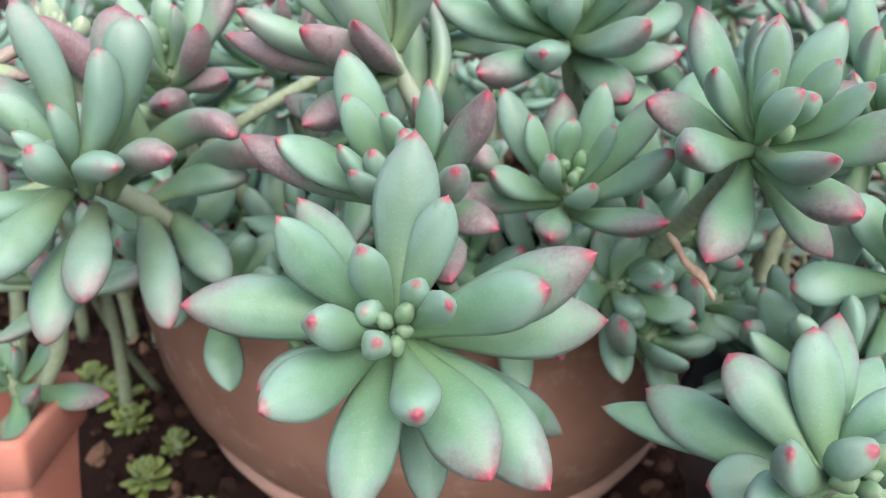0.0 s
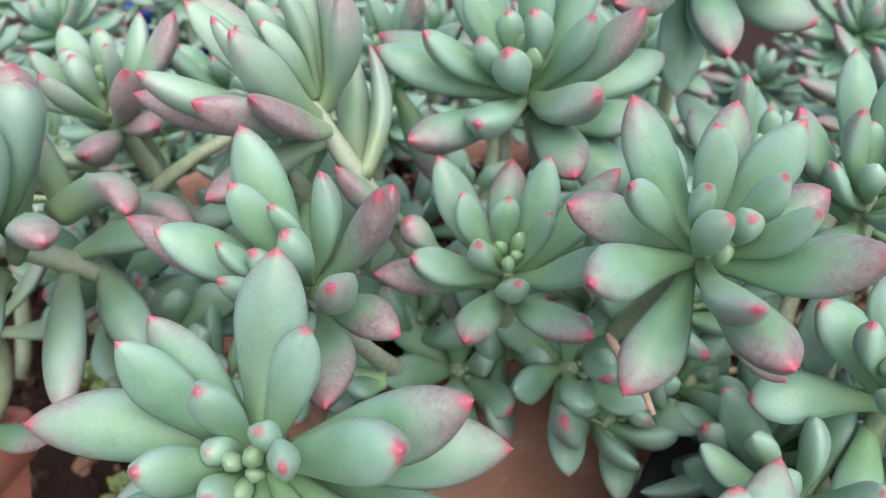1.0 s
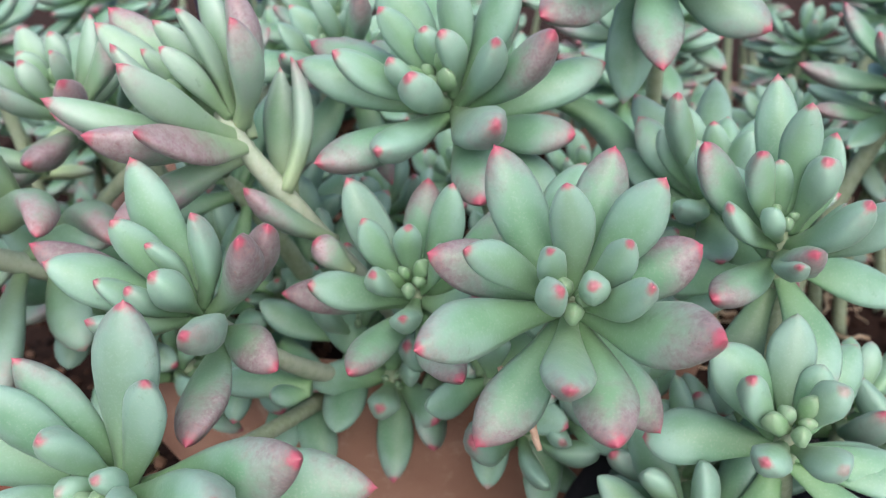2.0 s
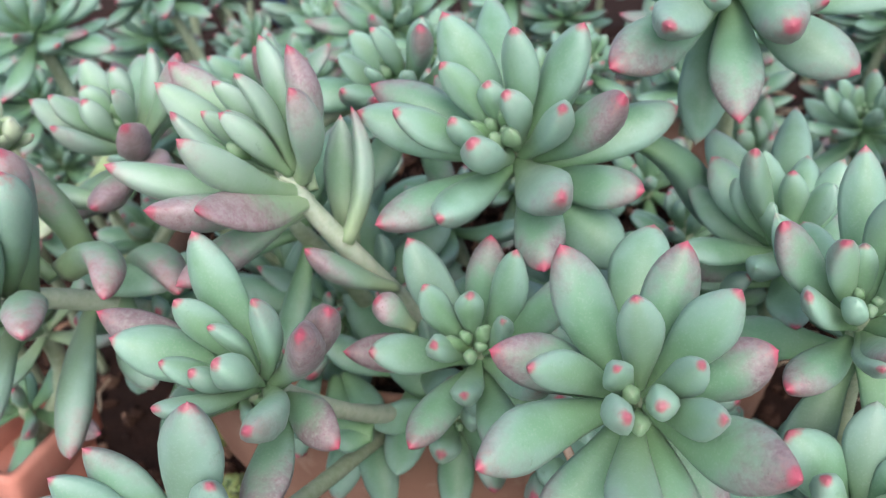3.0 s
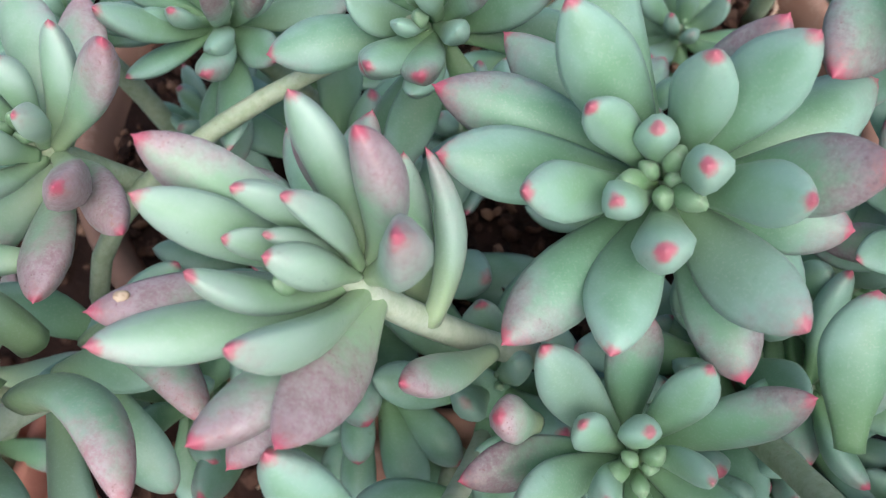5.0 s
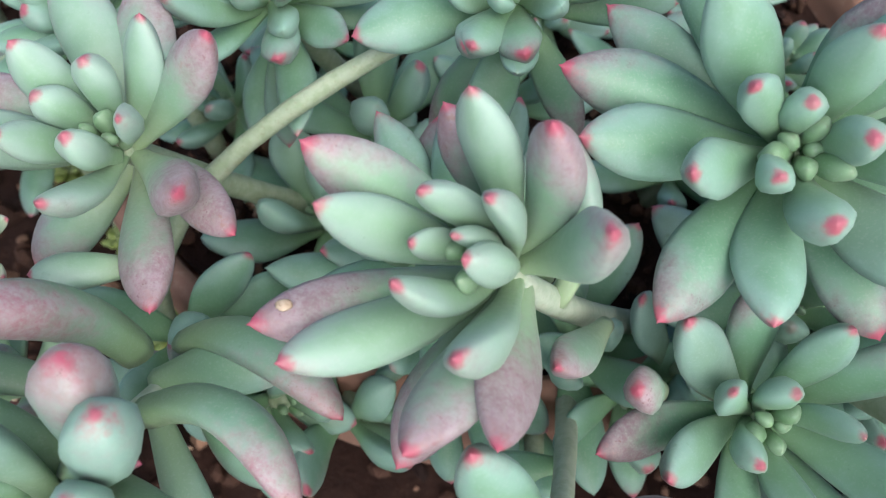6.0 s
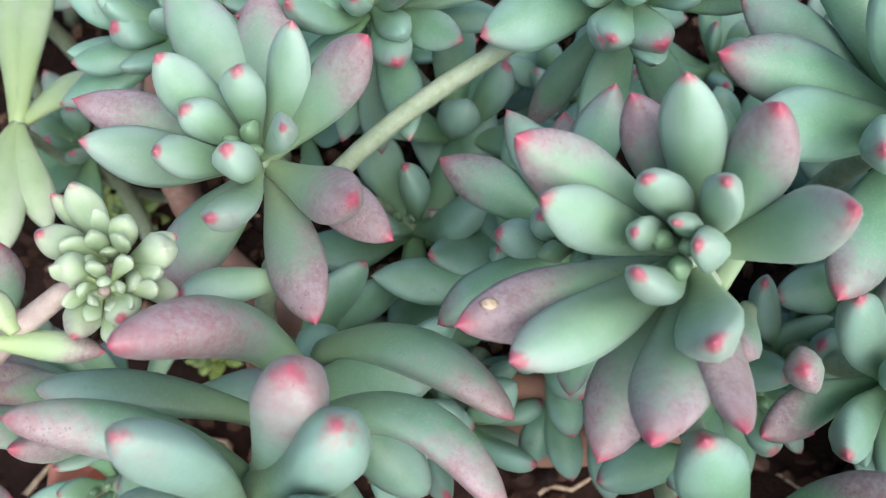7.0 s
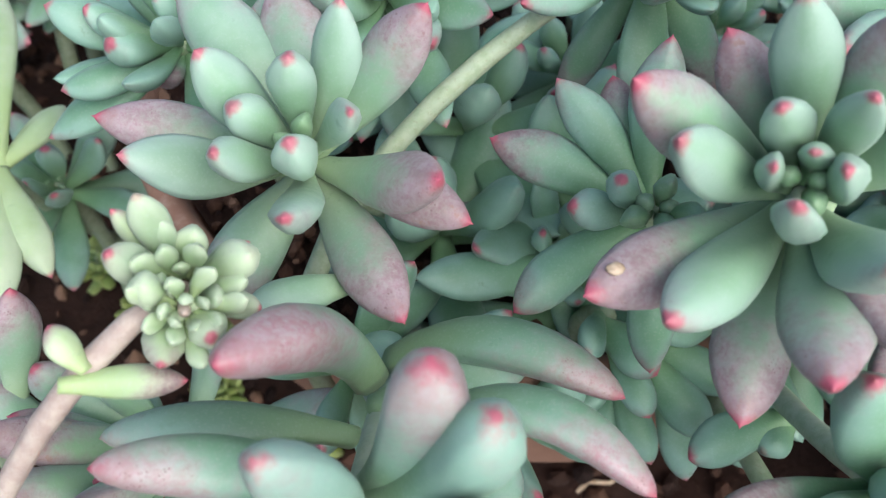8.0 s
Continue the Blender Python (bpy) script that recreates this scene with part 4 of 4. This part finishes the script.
long_leaved = Plant("succulent_rosette", (-0.1355, 0.2851, 0.2286), (0.1007, -0.4530, 0.8858), (-0.1330, 0.3600, 0.1030), "yellowish green succulent with long hanging leaves", material=PALE_LEAF, thick=1.6)
long_leaved.stalk((-0.1355, 0.2851, 0.2286), 92.1, 1.4, 65.2, (0, -0.3, 0.95), 10, -0.1, 0.12)
long_leaved.stalk((-0.1355, 0.2851, 0.2286), 102.3, 1.9, 60.4, (0, -0.3, 0.95), 9, -0.1, 0.12)
long_leaved.stalk((-0.1355, 0.2851, 0.2286), -88.2, -8.1, 34.3, (0, -0.3, 0.95), 10.5, -0.12, 0.12)
long_leaved.stalk((-0.1355, 0.2851, 0.2286), -71.8, -11.6, 30.5, (0, -0.3, 0.95), 9, -0.15, 0.12)
long_leaved.stalk((-0.1355, 0.2851, 0.2286), -109.4, -15.7, 30.9, (0, -0.3, 0.95), 9.5, -0.12, 0.12)
long_leaved.stalk((-0.1355, 0.2851, 0.2286), 63.3, -13.6, 27.6, (0, -0.3, 0.95), 8, -0.1, 0.12)
scab(rosy, (-0.0378, 0.1876, 0.2892))

overhang = Plant("succulent_rosette", (-0.0168, 0.2171, 0.2227), (0.1270, -0.7620, 0.6350), (-0.0200, 0.2220, 0.2060), "shaded green succulent with slender hanging leaves at the rim")
overhang.stalk((-0.02052, 0.215, 0.2255), -65.4, 3.4, 15.9, (0, -0.6, 0.7), 9.5, -0.12, 0.35)
overhang.stalk((-0.01214, 0.2101, 0.2186), -65.7, -17.7, 21.1, (0, -0.6, 0.7), 10, -0.1, 0.1)
overhang.stalk((-0.0175, 0.2115, 0.2211), -84.5, -7.8, 16.0, (0, -0.6, 0.7), 8, -0.1, 0.25)
overhang.stalk((-0.01675, 0.2085, 0.2167), -87.5, -22.9, 19.9, (0, -0.6, 0.7), 8, -0.08, 0.1)
overhang.stalk((-0.01964, 0.2157, 0.2262), -124.6, 29.2, 14.9, (0, -0.6, 0.7), 7, -0.1, 0.05)
overhang.stalk((-0.009436, 0.2113, 0.2199), -44.2, -13.1, 19.4, (0, -0.6, 0.7), 9, -0.1, 0.3)
overhang.stalk((-0.01612, 0.2107, 0.2147), -119.1, -25.5, 18.6, (0, -0.6, 0.7), 9, -0.1, 0.2)
overhang.stalk((-0.008664, 0.2098, 0.2128), -83.3, -36.2, 26.3, (0, -0.6, 0.7), 10, -0.08, 0.2)
overhang.stalk((-0.007169, 0.2099, 0.2119), -55.0, -29.4, 31.2, (0, -0.6, 0.7), 10, -0.1, 0.2)
overhang.stalk((-0.01871, 0.2306, 0.2244), -178.8, 13.3, 35.6, (0, -0.2, 0.95), 11, 0.02, 0.02)
overhang.stalk((-0.0203, 0.2278, 0.2073), 174.8, 11.9, 31.3, (0, -0.2, 0.95), 12, 0.02, 0.05)
dark.stalk((0.00688, 0.1865, 0.2252), -172.6, 4.0, 22.1, (0, -0.3, 0.9), 9.5, 0.04, 0.2)
dark.stalk((0.006703, 0.1859, 0.2247), -153.2, 4.5, 9.0, (0, -0.3, 0.9), 7, 0.04, 0.05)

edging = Plant("succulent_rosette", (-0.1047, 0.2105, 0.2236), (-0.3015, -0.3015, 0.9045), (-0.1220, 0.2060, 0.1760), "green succulent rosette with pink-edged leaves beside the trough", material=ROSY_LEAF)
edging.leaf(144.2, 63.7, 30.8, 8, 0.05, 0.55, 2)
edging.leaf(165.9, 77.4, 30.9, 8.5, 0.05, 0.6, 2)
edging.leaf(-156.3, 78.4, 37.8, 9, 0.05, 0.5, 2)
edging.leaf(132.8, 36.5, 23.1, 8, 0.05, 0.4, 2)
edging.leaf(153.5, 74.5, 38.2, 8.5, 0.05, 0.85, 2)
edging.leaf(-90.1, 82.5, 25.2, 8, 0.08, 0.4, 2)
edging.leaf(-83.6, 77.1, 34.9, 9, 0.05, 0.5, 2)
edging.leaf(121.6, -10.1, 16.1, 8, 0.06, 0.3, 2)
edging.rosette(9, 33, 9, 77, 0, 70, 0.5)
edging.stalk((-0.1301, 0.2233, 0.2281), 57.5, 58.1, 25.4, (0.5, -0.6, 0.3), 9, 0.05, 0.7)
edging.stalk((-0.1198, 0.2223, 0.2231), 135.7, 69.5, 15.2, (0, -0.3, 0.9), 8, 0.05, 0.5)
edging.stalk((-0.1236, 0.2202, 0.2209), 152.2, 52.9, 17.8, (0, -0.3, 0.9), 8, 0.05, 0.5)
edging.buds(4, 6.0)

# ---- undergrowth: low rosettes that fill the gaps ----
def low_rosette(x, y, z, tilt, turn, size, seed, root, label, material=LEAF, leaves=13, blush=0.25, broad=0.37):
    axis = (math.cos(radians(turn)) * math.sin(radians(tilt)), math.sin(radians(turn)) * math.sin(radians(tilt)), math.cos(radians(tilt)))
    p = Plant("succulent_rosette", (x, y, z), axis, root, label, material, group="low rosettes")
    return p.rosette(leaves, size, size * broad, seed, -8, 80, blush, 0.2).buds(3, 4.0, 0.0, 40, 1.5)


rng = random.Random(11)
for i in range(17):
    if i == 7:
        continue
    a, r = 2.4 * i + rng.uniform(-0.2, 0.2), 0.088 * math.sqrt((i + 0.5) / 17)
    x, y = POT[0] + r * math.cos(a), POT[1] + r * math.sin(a)
    z = 0.219 + rng.uniform(0, 0.012) + (0.025 if y > 0.335 else 0)
    low_rosette(x, y, z, rng.uniform(5, 35), rng.uniform(180, 360), rng.uniform(22, 29), 100 + i, (x + rng.uniform(-0.006, 0.006), y + 0.004, 0.206), "low dark green succulent rosette rooted in the bowl", leaves=15 if y > 0.335 else 13)
for i, (x, y, z) in enumerate([(0.022, 0.202, 0.219), (0.048, 0.194, 0.226), (0.062, 0.197, 0.219), (-0.066, 0.212, 0.232), (-0.050, 0.204, 0.222), (0.036, 0.206, 0.224), (0.074, 0.208, 0.236), (0.082, 0.232, 0.236), (0.058, 0.196, 0.212), (0.078, 0.209, 0.216), (-0.034, 0.206, 0.213)]):
    low_rosette(x, y, z, 62, 283 + 9 * i, 27, 142 + i, (x * 0.9, 0.222, 0.208), "small dark green succulent hanging over the bowl rim", leaves=9, blush=0.18, broad=0.43)

for i, (x, y, z) in enumerate([(0.052, 0.214, 0.236), (0.066, 0.226, 0.238), (0.010, 0.212, 0.226)]):
    low_rosette(x, y, z, 22, 230 + 22 * i, 36, 240 + i, (x + 0.004, y + 0.006, 0.206), "shaded blue-green succulent rosette low in the bowl", leaves=9, blush=0.2)

for i, (x, y, z) in enumerate([(-0.044, 0.252, 0.220), (-0.014, 0.243, 0.224), (-0.030, 0.272, 0.230)]):
    low_rosette(x, y, z, 14, 200 + 70 * i, 42, 270 + i, (x + 0.003, y + 0.005, 0.206), "broad-leaved green succulent rosette shaded by its neighbours", leaves=9, blush=0.2)

# behind the bowl: taller rosettes, one built and the rest copied
tall = Plant("succulent_rosette", (0.0, 0.0, 0.16), (-0.1, -0.45, 0.88), (0.0, 0.03, 0.0), "grey-green succulent rosette on a bare stem behind the bowl", thick=3.2, group="rosettes behind the bowl")
tall.rosette(20, 36, 11.5, 51, -10, 82, 0.35).buds(4, 5.0).skirt(8, 52)
bushy = Plant("succulent_rosette", (0.0, 0.0, 0.12), (0.1, -0.35, 0.93), (0.0, 0.02, 0.0), "blue-green succulent rosette growing behind the bowl", thick=3.0, group="rosettes behind the bowl")
bushy.rosette(18, 32, 10.5, 53, -15, 80, 0.2).buds(4, 5.0).skirt(10, 54, length=34)
rows = []
for i in range(63):
    rows.append((-0.36 + 0.088 * (i % 9) + rng.uniform(-0.025, 0.025), 0.412 + 0.072 * (i // 9) + rng.uniform(-0.018, 0.018)))
rows += [(0.135, 0.330), (0.165, 0.270), (0.195, 0.335), (0.150, 0.390), (0.225, 0.285), (-0.145, 0.395), (-0.205, 0.365), (0.205, 0.215), (0.250, 0.355), (0.180, 0.440), (0.29, 0.25), (-0.25, 0.31), (0.09, 0.425), (-0.06, 0.43)]
for i in range(40):
    rows.append((-0.30 + 0.066 * (i % 10) + rng.uniform(-0.03, 0.03), 0.445 + 0.062 * (i // 10) + rng.uniform(-0.02, 0.02)))
rows += [(-0.13, 0.43), (-0.09, 0.455), (-0.17, 0.41), (-0.21, 0.45), (0.13, 0.42), (0.03, 0.455), (-0.02, 0.46), (0.08, 0.46)]
for i, (x, y) in enumerate(rows):
    if i in (0, 1):
        continue
    copy_thing(tall.thing if i % 2 else bushy.thing, pose(x, y, GROUND + (0.002 if i < 77 else -0.055), rng.uniform(-8, 8), rng.uniform(-8, 8), rng.uniform(-60, 60)))
tall.thing.matrix_basis = pose(rows[0][0], rows[0][1], GROUND + 0.002, 0, 0, 20)
bushy.thing.matrix_basis = pose(rows[1][0], rows[1][1], GROUND + 0.002, 0, 0, -30)

# a black nursery pot at the side with its own soil
side_pot = lathe("nursery_pot", [(0.044, 0.1052), (0.047, 0.1055), (0.056, 0.180), (0.0585, 0.181), (0.059, 0.196), (0.058, 0.198), (0.055, 0.197), (0.053, 0.188), (0.02, 0.187)], (0.122, 0.178, GROUND), BLACK)
tagged(side_pot, "black plastic nursery pot beside the bowl", "plant pot")
for i in range(9):
    a = 0.7 * i
    x, y = 0.122 + 0.036 * math.cos(a), 0.178 + 0.036 * math.sin(a)
    low_rosette(x, y, 0.209 + 0.004 * (i % 3), 38, math.degrees(a), 31, 160 + i, (0.122 + 0.02 * math.cos(a), 0.178 + 0.02 * math.sin(a), 0.186), "green succulent rosette crowding a nursery pot", leaves=12, blush=0.12)

# long pale leaves and small rosettes beside the clay trough
low_rosette(-0.116, 0.205, 0.195, 35, 250, 24, 190, (-0.116, 0.208, 0.172), "green succulent rosette with red edges in the trough", leaves=11, blush=0.45)
for i, (x, y) in enumerate([(-0.150, 0.165), (-0.135, 0.310), (-0.175, 0.255), (-0.185, 0.300), (-0.165, 0.205)]):
    low_rosette(x, y, 0.190 + 0.004 * i, 25, 250 + 20 * i, 30, 195 + i, (x - 0.005, y + 0.02, GROUND - 0.003), "green succulent rosette with red-edged leaves beside the trough", leaves=13, blush=0.4)

# lime green stonecrop cushions on the ground
for i, (x, y, s) in enumerate([(-0.1506, 0.3473, 16), (-0.1143, 0.2828, 12), (-0.0867, 0.2557, 12), (-0.1668, 0.3615, 14), (-0.109, 0.3055, 9), (-0.1357, 0.3241, 12)]):
    low_rosette(x, y, GROUND + 0.008, 12, 270, s * 0.85, 210 + i, (x, y + 0.002, GROUND - 0.006), "lime green stonecrop cushion on dark soil", LIME_LEAF, 30, 0.0, 0.46)

blue_pot = lathe("blue_pot", [(0.030, 0.1052), (0.034, 0.1055), (0.042, 0.215), (0.045, 0.216), (0.045, 0.224), (0.042, 0.225), (0.034, 0.115), (0.02, 0.114)], (-0.335, 0.905, GROUND), BLUE)
tagged(blue_pot, "blue plastic flowerpot standing on the soil", "plant pot")
